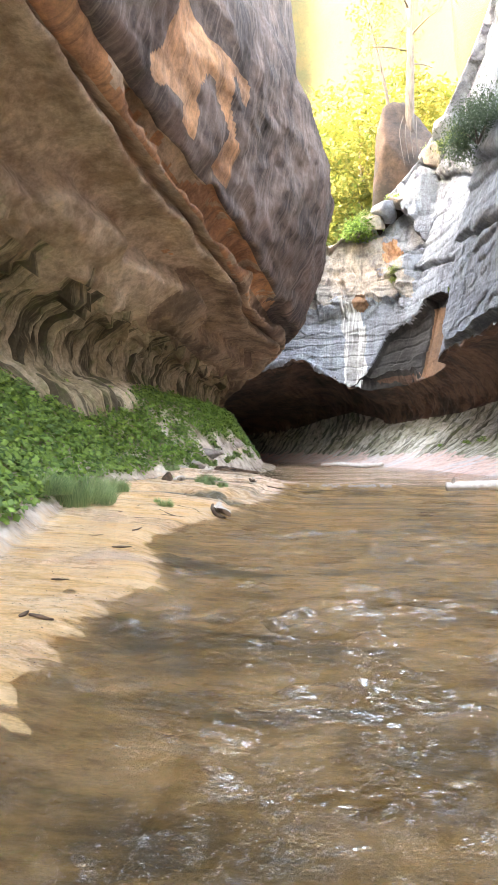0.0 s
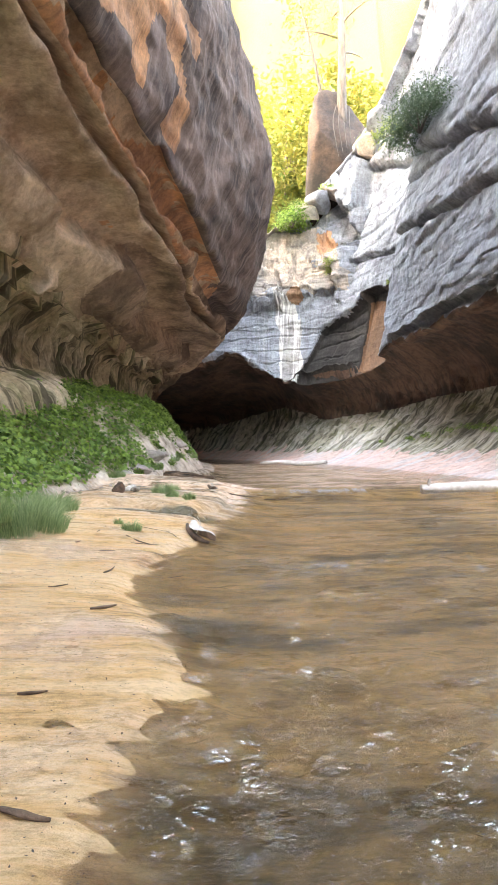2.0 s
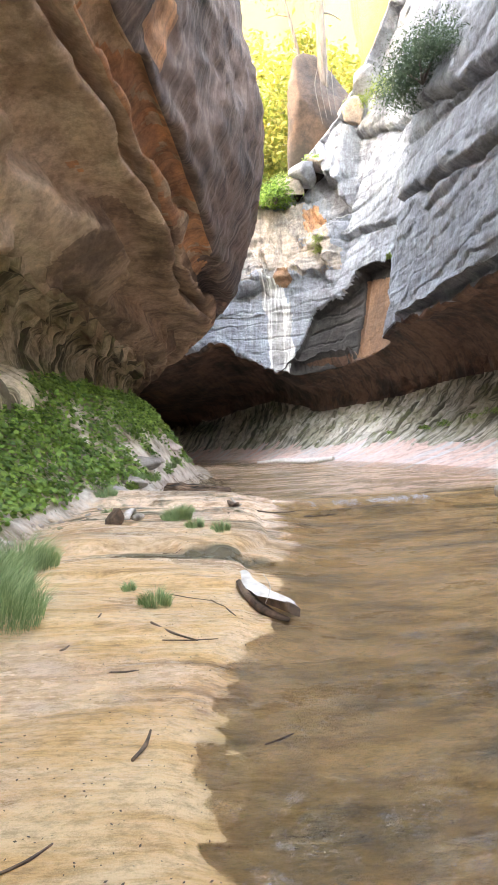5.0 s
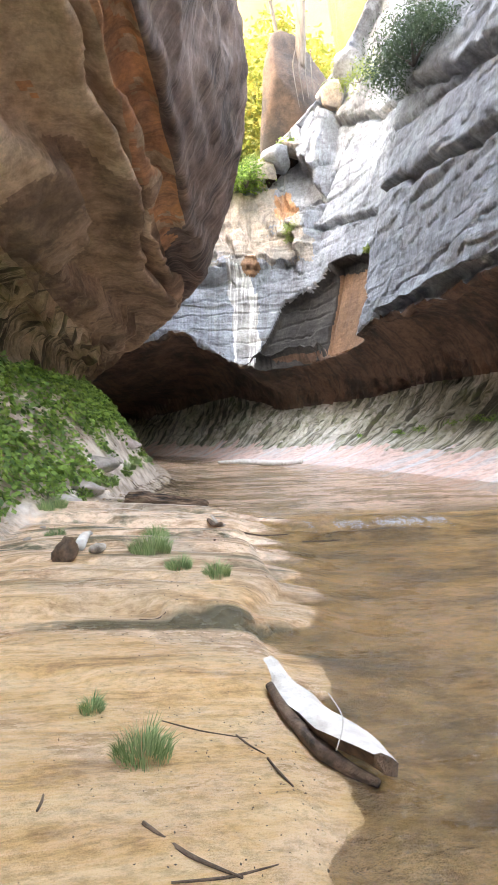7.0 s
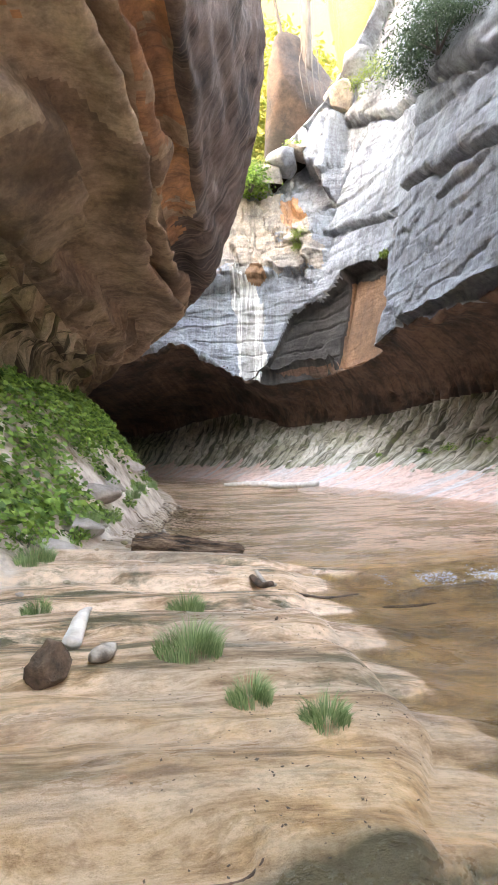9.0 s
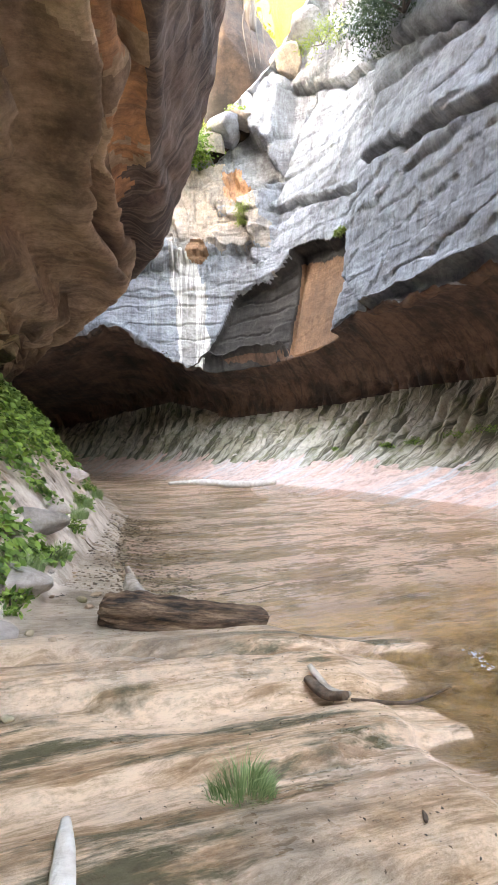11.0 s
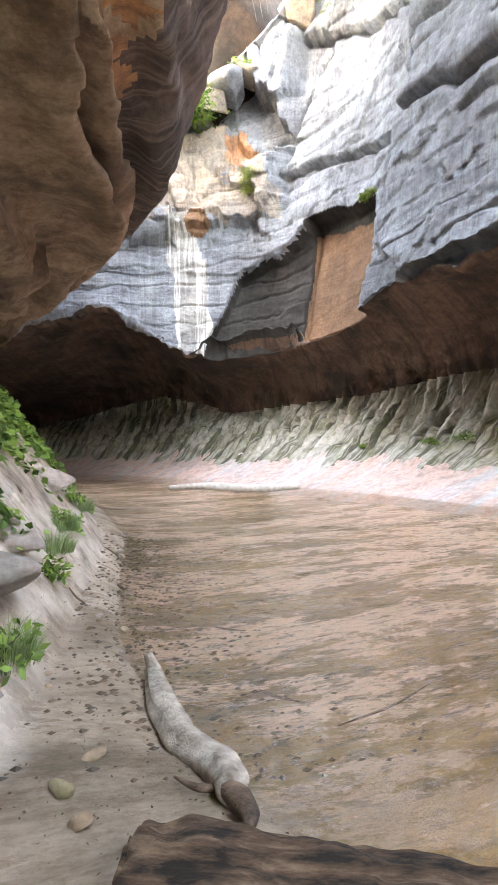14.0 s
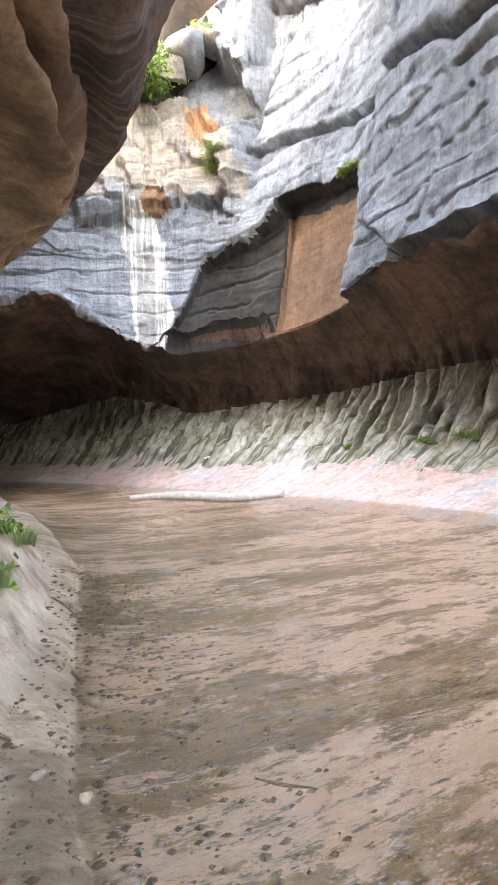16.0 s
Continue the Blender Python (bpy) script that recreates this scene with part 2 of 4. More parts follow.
ns_.inputs["Scale"].default_value, ns_.inputs["Detail"].default_value, ns_.inputs["Roughness"].default_value = 9, 9, 0.7
l.new(g_.outputs["Position"], mp_.inputs[0])
l.new(mp_.outputs[0], ns_.inputs["Vector"])
l.new(ramp(nt, ns_.outputs[0], [(0.38, (0.018, 0.012, 0.009)), (0.50, (0.14, 0.08, 0.05)), (0.64, (0.36, 0.235, 0.155))]), b.inputs["Base Color"])
b.inputs["Roughness"].default_value = 0.85
bump(nt, ns_.outputs[0], 1.0, 0.10, b)
M_WHITE = simple("bleached_wood", (0.46, 0.40, 0.35), (0.74, 0.70, 0.66), 7, 0.8, 0.03)
M_BARK = simple("bark", (0.05, 0.04, 0.034), (0.15, 0.125, 0.11), 6, 0.9, 0.02, (1, 1, 0.2))


def leaf_mat(name, c1, c2, through_light=0.4):
    m, nt, n, l, b = nodes_of(name)
    oi = nt.nodes.new("ShaderNodeNewGeometry")
    col = ramp(nt, oi.outputs["Random Per Island"], [(0.0, c1), (1.0, c2)])
    l.new(col, b.inputs["Base Color"])
    b.inputs["Roughness"].default_value = 0.55
    tr = nt.nodes.new("ShaderNodeBsdfTranslucent")
    l.new(col, tr.inputs[0])
    ms = nt.nodes.new("ShaderNodeMixShader")
    ms.inputs[0].default_value = through_light
    l.new(b.outputs[0], ms.inputs[1])
    l.new(tr.outputs[0], ms.inputs[2])
    l.new(ms.outputs[0], nt.nodes["Material Output"].inputs[0])
    return m


M_IVY = leaf_mat("green_leaves", (0.035, 0.10, 0.015), (0.30, 0.46, 0.10))
M_YELLOW = leaf_mat("yellow_green_leaves", (0.07, 0.11, 0.022), (0.19, 0.18, 0.045), 0.5)
M_PINE = leaf_mat("dark_needles", (0.03, 0.06, 0.03), (0.08, 0.13, 0.07))
M_LITTER = leaf_mat("dead_leaves", (0.04, 0.03, 0.02), (0.16, 0.10, 0.06), 0.1)
M_FOAM = simple("foam", (0.40, 0.41, 0.44), (0.62, 0.63, 0.66), 6, 0.4)
M_LEDGE = leaf_mat("pale_grass", (0.14, 0.22, 0.05), (0.32, 0.38, 0.12))
M_GRASS = leaf_mat("grass_blades", (0.12, 0.22, 0.08), (0.42, 0.52, 0.26))

M_WATER, nt, n, l, b = nodes_of("stream_water")
n.remove(b)
gloss, clear, fres, both = (n.new(k) for k in ("ShaderNodeBsdfGlossy", "ShaderNodeBsdfTransparent", "ShaderNodeFresnel", "ShaderNodeMixShader"))
gloss.inputs["Roughness"].default_value = 0.03
clear.inputs[0].default_value = (0.95, 0.90, 0.80, 1)
fres.inputs["IOR"].default_value = 1.6
gloss.inputs["Color"].default_value = (1, 1, 1, 1)
wv = tex(nt, 6.5, 5, (0.55, 1.4, 1), 0.55)
wv2 = tex(nt, 1.6, 4, (0.3, 1.7, 1), 0.5)
calm = maths(nt, "MULTIPLY_ADD", zone_y(nt, 17.0, 16.0, 2.0), 0.7, 0.3)
ch = bump(nt, maths(nt, "MULTIPLY", wv2, calm), 1.0, 0.25, gloss)
ch = bump(nt, maths(nt, "MULTIPLY", wv, calm), 1.0, 0.24, gloss, ch)
ch = bump(nt, maths(nt, "MULTIPLY", tex(nt, 20.0, 3, (0.55, 1.3, 1), 0.55), calm), 1.0, 0.07, gloss, ch)
l.new(ch, fres.inputs["Normal"])
l.new(fres.outputs[0], both.inputs[0])
l.new(clear.outputs[0], both.inputs[1])
l.new(gloss.outputs[0], both.inputs[2])
l.new(both.outputs[0], n["Material Output"].inputs[0])


# ---- building helpers ----
def mesh_object(name, verts, faces, mats, idx=None, parent=None, smooth=True):
    me = bpy.data.meshes.new(name)
    me.from_pydata([tuple(v) for v in verts], [], [tuple(f) for f in faces])
    for mt in mats:
        me.materials.append(mt)
    if idx is not None:
        me.polygons.foreach_set("material_index", np.asarray(idx, dtype=np.int32))
    if smooth:
        me.polygons.foreach_set("use_smooth", np.ones(len(me.polygons), dtype=bool))
    me.update()
    ob = new(name, me)
    if parent is not None:
        ob.parent = parent
    return ob


def grid_faces(ns, nt_):
    i, j = np.meshgrid(np.arange(ns - 1), np.arange(nt_ - 1), indexing="ij")
    a = (i * nt_ + j).ravel()
    return np.stack([a, a + nt_, a + nt_ + 1, a + 1], 1)


def spline(knots, u, sharp=0.5):
    """Cardinal spline through rows of knots at u in 0..len-1."""
    k = np.asarray(knots, float)
    i = np.clip(u.astype(int), 0, len(k) - 2)
    f = (u - i).reshape(-1, *([1] * (k.ndim - 1)))
    p0, p1, p2, p3 = k[np.maximum(i - 1, 0)], k[i], k[i + 1], k[np.minimum(i + 2, len(k) - 1)]
    m1, m2 = (p2 - p0) * sharp, (p3 - p1) * sharp
    return (2 * f**3 - 3 * f**2 + 1) * p1 + (f**3 - 2 * f**2 + f) * m1 + (-2 * f**3 + 3 * f**2) * p2 + (f**3 - f**2) * m2


def fbm(p, scale, octaves=4, seed=0.0):
    """Fractal noise at each row of p, about -1..1."""
    out = np.empty(len(p))
    for i, v in enumerate(p):
        out[i] = noise.fractal(Vector(v) * scale + Vector((seed, seed * 1.7, -seed)), 1.0, 2.1, octaves)
    return out


def sstep(a, b_, x):
    t = np.clip((x - a) / (b_ - a), 0, 1)
    return t * t * (3 - 2 * t)


# ---- ground and water ----
WATER_Y = [-30, 2, 12, 15.8, 16.2, 16.5, 62]
WATER_Z = [-0.3, 0.0, 0.30, 0.34, 0.42, 0.50, 0.50]
SHORE_Y = [-30, -3, 0, 2.3, 3.4, 4.2, 5.0, 5.7, 6.6, 7.6, 8.4, 10, 11.2, 12.1, 12.8, 14.5, 16.3, 17, 18, 19, 21, 23, 24.6, 26, 30, 35, 42, 50, 60]
SHORE_X = [-2.6, -1.4, -1.1, -1.25, -1.38, -1.33, -1.15, -0.85, -1.05, -1.38, -1.35, -0.7, -0.45, -0.45, 0.05, 0.3, 0.6, 0.25, -0.2, -0.5, -0.35, 0.1, 0.5, 0.9, 1.3, 1.6, 0.5, -4, -12]
# where the sand ends and the steep leafy bank begins
EDGE_Y = [-30, 0, 5, 10, 15, 17, 18, 19.2, 20.2, 21.5, 23, 24.6, 26, 30, 36, 42, 60]
EDGE_X = [-3.5, -2.6, -2.5, -3.1, -2.9, -2.2, -1.75, -1.25, -0.95, -0.6, -0.15, 0.25, 0.5, 0.7, 0.9, -0.6, -13]


def water_level(y):
    return np.interp(y, WATER_Y, WATER_Z)


def ground_height(x, y):
    sh, ed = np.interp(y, SHORE_Y, SHORE_X), np.interp(y, EDGE_Y, EDGE_X)
    w = water_level(y)
    d = sh - x
    rise = np.interp(y, [4, 8, 10, 11.3, 12.3, 13.2, 15, 17, 20], [0.08, 0.15, 0.24, 0.27, 0.34, 0.34, 0.27, 0.22, 0.16])
    f = np.clip(d / np.maximum(sh - ed, 0.3), 0, 1)
    sand = w + 0.03 * np.clip(d / 0.15, 0, 1) + rise * f ** (0.7 - 0.32 * sstep(11, 12.5, y) * (1 - sstep(15, 17, y)))
    bank = np.clip(ed - x, 0, 30) * (0.9 + 0.5 * sstep(18, 22, y))
    left = sand + np.minimum(bank, 2.1 + 0.15 * bank)
    bed = w - 0.17 * (1 - np.exp(-np.clip(-d, 0, 30) * 1.6))
    return np.where(d > 0, left, bed)


# low rock steps that cross the stream at a slant
def ledges(x, y):
    p = np.stack([x, y, 0 * x], 1)
    q = y + 0.10 * x + 0.22 * fbm(p * (0.6, 0.5, 1), 1.3, 4, 11)
    out = 0.0 * x
    for at, h, back in ((9.6, 0.025, 0.8), (10.9, 0.04, 0.9), (11.9, 0.10, 1.0), (12.7, 0.07, 0.7), (13.5, 0.06, 0.8), (14.4, 0.07, 0.9), (15.3, 0.07, 0.7), (16.0, 0.08, 0.5), (16.5, 0.13, 0.9)):
        out += h * sstep(at - 0.05, at + 0.04, q) * (1 - sstep(at + 0.35, at + back, q)) * 1.25
    side = 1 - sstep(0.2, 1.2, x - np.interp(y, SHORE_Y, SHORE_X))
    far_side = sstep(15.7, 16.0, y) * (1 - sstep(16.9, 17.1, y)) * (1 - sstep(3.5, 5, x)) * 0.8
    return out * np.maximum(side, far_side) * sstep(-3.0, -2.2, x) * (1 - sstep(16.9, 17.6, y))


gx = np.concatenate([np.linspace(-12, -4.1, 30), np.linspace(-4, 3, 190), np.linspace(3.1, 18, 60)])
gy = np.concatenate([np.linspace(-30, 0, 40), np.linspace(0.1, 26, 420), np.linspace(26.3, 72, 100)])
X, Y = np.meshgrid(gx, gy, indexing="ij")
x, y = X.ravel(), Y.ravel()
z = ground_height(x, y) + ledges(x, y)
pts = np.stack([x, y, z], 1)
away = np.abs(np.interp(y, SHORE_Y, SHORE_X) - x)
z = z + (0.006 + 0.024 * sstep(0, 0.8, away)) * fbm(pts * (0.5, 1, 1), 0.9, 5) + 0.012 * fbm(pts * (0.4, 1.6, 1), 4.0, 3, 5)
pts[:, 2] = z
ed, shx = np.interp(y, EDGE_Y, EDGE_X), np.interp(y, SHORE_Y, SHORE_X)
gf = grid_faces(len(gx), len(gy))
ground = mesh_object("ground", pts, gf, [M_SAND])
ground.data.attributes.new("beyond_edge", "FLOAT", "POINT").data.foreach_set("value", (x - ed).astype(np.float32))
ground.data.attributes.new("beyond_shore", "FLOAT", "POINT").data.foreach_set("value", np.minimum(x - shx, 5 * (water_level(y) - z)).astype(np.float32))
tagged(ground, "wet orange sand and sandstone stream bed with shallow ledges", "ground", kind="structure")
GROUND = BVHTree.FromPolygons(pts.tolist(), gf.tolist())


def on_ground(x_, y_):
    hit = GROUND.ray_cast(Vector((x_, y_, 50)), Vector((0, 0, -1)))[0]
    return hit.z if hit else 0.0


wx = np.concatenate([np.linspace(-3, 3.2, 230), np.linspace(3.3, 14, 80)])
wy = np.concatenate([np.linspace(-30, 0.5, 30), np.linspace(0.53, 11, 480), np.linspace(11.04, 26, 300), np.linspace(26.3, 70, 60)])
X, Y = np.meshgrid(wx, wy, indexing="ij")
wp = np.stack([X.ravel(), Y.ravel(), 0 * X.ravel()], 1)
wig = fbm(wp, 0.7, 3, 7)
wig2 = fbm(wp * (0.8, 1.3, 1), 2.4, 2, 21)
wz = water_level(wp[:, 1] + 0.10 * wp[:, 0] + 0.2 * wig - 0.1)
near = 1 - sstep(8.4, 10.5, wp[:, 1])
first = 1 - sstep(4.6, 6.0, wp[:, 1])
wave = np.sin(wp[:, 1] * 9 + 1.2 * wp[:, 0] + 3 * wig) * first * 0.012
ripple_rng = np.random.default_rng(17)
for length in (0.52, 0.40, 0.33, 0.27, 0.22, 0.18, 0.15, 0.13):
    heading = ripple_rng.normal(0, 0.55)
    k_ = 2 * math.pi / length
    phase = k_ * (wp[:, 1] * math.cos(heading) + wp[:, 0] * math.sin(heading)) + 2.6 * wig2 * ripple_rng.uniform(0.5, 1.3) + 4 * wig + ripple_rng.uniform(0, 6)
    wave += 0.042 * length * (0.06 + near + 0.5 * first) * np.sin(phase) * (0.6 + 0.8 * wig2)
chop = sstep(13.4, 15.6, wp[:, 1]) * (1 - sstep(16.1, 16.3, wp[:, 1])) * sstep(0.8, 1.6, wp[:, 0])
wave += 0.02 * chop * fbm(wp, 7.0, 2, 3)
for at, x0, x1 in ((4.45, -0.4, 1.9), (2.9, -0.8, 1.6), (2.2, -0.5, 2.5)):
    line = np.exp(-((wp[:, 1] - at - 0.06 * wp[:, 0] - 0.15 * wig) / 0.055) ** 2)
    wave += 0.075 * line * sstep(x0, x0 + 0.5, wp[:, 0]) * (1 - sstep(x1 - 0.5, x1, wp[:, 0]))
wp[:, 2] = wz + wave + 0.012 * fbm(wp * (0.6, 1.4, 1), 3.0, 3) * (0.4 + first)
water = mesh_object("water", wp, grid_faces(len(wx), len(wy)), [M_WATER])
water.visible_shadow = False
tagged(water, "shallow clear rippled stream over golden sand", "stream", kind="structure")

far = mesh_object("far_ground", [(-3000, -3000, -2), (3000, -3000, -2), (3000, 3000, -2), (-3000, 3000, -2)], [(0, 1, 2, 3)], [M_SAND])
tagged(far, "sandy ground far beyond the canyon", "ground", kind="structure")


# ---- canyon walls ----
def loft(name, rows, ns, mats, profile, counts, marks, extra, sharp=0.42):
    """A wall through cross-sections; extra pushes the surface in along its normal."""
    rows = np.array(rows, float)
    R = spline(rows, np.linspace(0, len(rows) - 1, ns))
    us = np.concatenate([i + np.arange(c) / c for i, c in enumerate(counts)] + [[len(counts)]])
    K = np.array([np.stack(k, 1) for k in profile(R)])
    V = np.transpose(spline(K, us, sharp), (1, 0, 2)).copy()
    s = np.concatenate([[0], np.cumsum(np.hypot(np.diff(R[:, 0]), np.diff(R[:, 1])))])
    N = np.cross(np.gradient(V, axis=0), np.gradient(V, axis=1))
    N /= np.maximum(np.linalg.norm(N, axis=2, keepdims=True), 1e-6)
    arc = np.concatenate([np.zeros((ns, 1)), np.cumsum(np.linalg.norm(np.diff(V, axis=1), axis=2), 1)], 1)
    push, shift, own = extra(V, s, us)
    V = V + N * push[..., None] + shift
    zone_id = np.tile(np.repeat(marks, counts), (ns - 1, 1))
    zone_id = np.where(own[:-1, :-1] >= 0, own[:-1, :-1], zone_id)
    f = grid_faces(ns, len(us))
    ob = mesh_object(name, V.reshape(-1, 3), f, mats, zone_id.ravel())
    place = ob.data.attributes.new("wall_place", "FLOAT_VECTOR", "POINT")
    place.data.foreach_set("vector", np.stack([np.repeat(s[:, None], len(us), 1), arc, 0 * arc], 2).astype(np.float32).ravel())
    return ob, BVHTree.FromPolygons(V.reshape(-1, 3).tolist(), f.tolist())


# right wall: foot x, y; back of the undercut x, y; lip x, y, z; top height; lean x, y
RIGHT = [
    (7.0, -30, 12.5, -30, 9.0, -30, 6.9, 32, 0.2, 0),
    (8.5, 0, 14.0, 0, 10.5, 0, 6.9, 32, 0.2, 0),
    (9.0, 10, 14.5, 10, 10.8, 10, 6.9, 32, 0.2, 0),
    (8.6, 20, 14.0, 20, 10.2, 20, 7.0, 32, 0.2, 0),
    (8.6, 26, 13.8, 26, 10.2, 26, 6.9, 32, 0.2, 0),
    (8.3, 30, 13.4, 30.5, 10.3, 30, 6.8, 31, 0.2, 0.02),
    (7.7, 33.5, 12.6, 35, 10.6, 34, 6.2, 27, 0.2, 0.04),
    (6.9, 37.5, 11.5, 40, 9.4, 37.6, 5.9, 21, 0.18, 0.08),
    (6.1, 41, 10.5, 44, 6.6, 39.4, 5.9, 17, 0.1, 0.2),
    (4.9, 45, 9.0, 49, 3.6, 40.6, 7.8, 15, 0, 0.2),
    (3.0, 50, 6.5, 55, 0.5, 41.5, 7.0, 12.2, 0, 0.2),
    (0.0, 56, 3.0, 61, -3.0, 42, 5.8, 12, 0, 0.2),
    (-5.0, 62, -4.0, 68, -9.0, 42, 5.0, 12, 0, 0.2),
]


def right_profile(R):
    fx, fy, bx, by, lx, ly, lz, tz, ex, ey = R.T
    w = water_level(fy)
    def between(f, zz):
        return fx + (bx - fx) * f, fy + (by - fy) * f, zz
    def face(h):
        return lx + ex * h, ly + ey * h, lz + h
    top = tz - lz
    en = np.hypot(ex, ey)
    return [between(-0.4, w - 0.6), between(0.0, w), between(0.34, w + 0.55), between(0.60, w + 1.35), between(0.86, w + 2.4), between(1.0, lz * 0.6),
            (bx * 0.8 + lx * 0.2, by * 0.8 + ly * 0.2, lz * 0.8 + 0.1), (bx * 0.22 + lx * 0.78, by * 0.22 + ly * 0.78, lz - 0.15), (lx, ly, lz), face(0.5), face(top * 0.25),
            face(top * 0.6), face(top * 0.96), (lx + ex * top + ex / en * 2, ly + ey * top + ey / en * 2, tz), (lx + ex / en * 40, ly + ey / en * 40, tz + 2)]


JOINTS = [  # y, z at two ends of each crack on the right face, and its depth
    (38.0, 13.4, 30.8, 12.3, 0.35), (30.8, 12.4, 18.0, 10.6, 0.4), (38.0, 19.5, 31.4, 17.1, 0.4), (31.4, 17.1, 18, 11.9, 0.5),
    (31.6, 17.6, 30.3, 13.2, 0.4), (30.3, 13.3, 32.6, 10.4, 0.35), (36.7, 18.9, 38.0, 13.5, 0.35), (30.8, 15.0, 20, 14.2, 0.2),
]


def right_extra(V, s, us):
    p = V.reshape(-1, 3)
    sh = V.shape[:2]
    big = fbm(p, 0.22, 3).reshape(sh)
    mid = fbm(p * (1, 1, 2.2), 0.7, 4, 3).reshape(sh)
    wob = fbm(p * (1, 1, 0.5), 1.2, 3, 8).reshape(sh)
    fine = fbm(p, 3.0, 3, 2).reshape(sh)
    # flutes that sweep up out of the bank and end in a ragged line of hollows
    ph = s[:, None] * 7.5 + 2.5 * np.sin(s[:, None] * 0.6) - 1.3 * V[..., 2] + 1.3 * wob
    fl = (1 - np.abs(np.sin(ph)) * 2) * sstep(2.3, 3.6, us) * (1 - sstep(4.9, 5.5, us + 0.5 * wob))
    pits = sstep(0.15, 0.5, wob) * np.exp(-((us - 5.2) / 0.4) ** 2)
    above = sstep(7.9, 8.1, us) * (1 - sstep(12.0, 12.6, us))
    yy, zz = V[..., 1], V[..., 2]
    # the face is broken into slabs that stand a little proud of one another
    slab = 0.25 * (np.floor((zz + 0.12 * yy + 0.5 * big) / 2.4) % 2) + 0.2 * (np.floor((yy + 0.25 * zz + big) / 3.1) % 2)
    xx = V[..., 0]
    # a buttress that stands proud of the wall beside the alcove
    edge = np.interp(zz, [6.5, 8.5, 10.3, 12.6, 17.4, 22], [29.0, 31.6, 31.8, 30.6, 32.4, 33.5]) + 0.25 * wob
    buttress = 1 - sstep(edge - 0.12, edge + 0.12, yy)
    # broken blocks round the notch and along the rim
    turned = sstep(37.6, 38.4, yy) * sstep(10.2, 11.4, zz)
    blocks = np.array([noise.cell(Vector((a * 0.55 + b2 * 0.12, 3.0, b2 * 0.42 - a * 0.1))) for a, b2 in zip((xx + 0.5 * wob).ravel(), (zz + 0.4 * mid).ravel())]).reshape(sh)
    crumbs = np.array([noise.cell(Vector((a * 1.3, 9.0, b2 * 1.1 + a * 0.3))) for a, b2 in zip((xx + 0.7 * yy + 0.4 * wob).ravel(), zz.ravel())]).reshape(sh)
    # thin slanting beds, picked out by weather
    beds = np.abs(((zz + 0.17 * yy + 0.25 * mid) * 1.15) % 1 - 0.5) * 2
    push = (0.22 * big + 0.08 * mid) * sstep(1, 3, us) + 0.20 * fl + 0.45 * pits + 0.05 * fine * sstep(1, 2, us) * (1 - 0.6 * above) + (0.4 * slab - 0.9 * turned * blocks - 0.25 * turned * crumbs + 0.10 * sstep(0.8, 0.97, beds)) * above - 0.45 * buttress * sstep(6.4, 7.6, us) * (1 - sstep(12.0, 12.6, us))
    push += 0.4 * wob * np.exp(-((us - 8) / 0.6) ** 2)
    for y0, z0, y1, z1, dep in JOINTS:
        ay, az = y1 - y0, z1 - z0
        ln = math.hypot(ay, az)
        along = ((yy - y0) * ay + (zz - z0) * az) / ln
        off = ((yy - y0) * -az + (zz - z0) * ay) / ln + 0.25 * wob
        inside = sstep(-0.4, 0.3, along) * (1 - sstep(ln - 0.3, ln + 0.4, along)) * above
        push += dep * 1.3 * np.exp(-(off / 0.13) ** 2) * inside + 0.4 * dep * np.tanh(off * 5) * np.exp(-np.abs(off) * 0.5) * inside
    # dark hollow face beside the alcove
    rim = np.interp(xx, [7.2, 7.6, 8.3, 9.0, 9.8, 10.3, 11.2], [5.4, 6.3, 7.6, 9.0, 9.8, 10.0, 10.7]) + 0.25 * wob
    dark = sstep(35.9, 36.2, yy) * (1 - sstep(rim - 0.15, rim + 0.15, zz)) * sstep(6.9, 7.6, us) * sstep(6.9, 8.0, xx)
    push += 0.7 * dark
    # alcove: a squared recess, open below
    top = 10.5 + 0.12 * (yy - 32.5) - 0.12 * wob
    col = yy[:, [int(np.argmin(np.abs(us - 8.0)))]]
    mask = sstep(32.3, 32.5, col) * (1 - sstep(36.0, 36.2, col)) * (1 - sstep(top - 0.1, top + 0.15, zz)) * sstep(7.0, 7.4, us) * (1 - sstep(12, 12.5, us))
    push = push * (1 - 0.8 * mask)
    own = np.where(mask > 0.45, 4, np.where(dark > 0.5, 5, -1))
    # varnished left jamb, and the lintel's shadow painted under the alcove top
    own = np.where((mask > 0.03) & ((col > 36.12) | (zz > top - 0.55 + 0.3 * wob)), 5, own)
    # broken orange rock and pale pink rock at the notch
    front = (us > 8) & (us < 13) & (yy > 36.5)
    own = np.where(front & (np.hypot((xx - 9.75) / 0.5, (zz - 15.0) / 0.9) + 0.5 * mid < 1), 6, own)
    own = np.where(front & (np.hypot((xx - 7.9) / 0.45, (zz - 11.6) / 0.6) + 0.4 * mid < 1), 4, own)
    own = np.where(front & (own < 0) & (xx < 10.5 - 0.15 * (zz - 13) + 0.5 * wob) & (zz > 11.7 + 0.5 * mid) & (blocks + 0.4 * mid > -0.25), 7, own)
    own = np.where(front & (own < 0) & (xx > 6.5 + 0.2 * wob) & (xx < 7.9 + 0.3 * wob) & (zz < 11.9 + 0.4 * mid), 8, own)
    own = np.where(front & (own < 0) & (xx > 10.5) & (xx < 10.9) & (zz < 10.2), 8, own)
    own = np.where((us > 2.25 + 0.5 * wob) & (us < 3), 2, own)
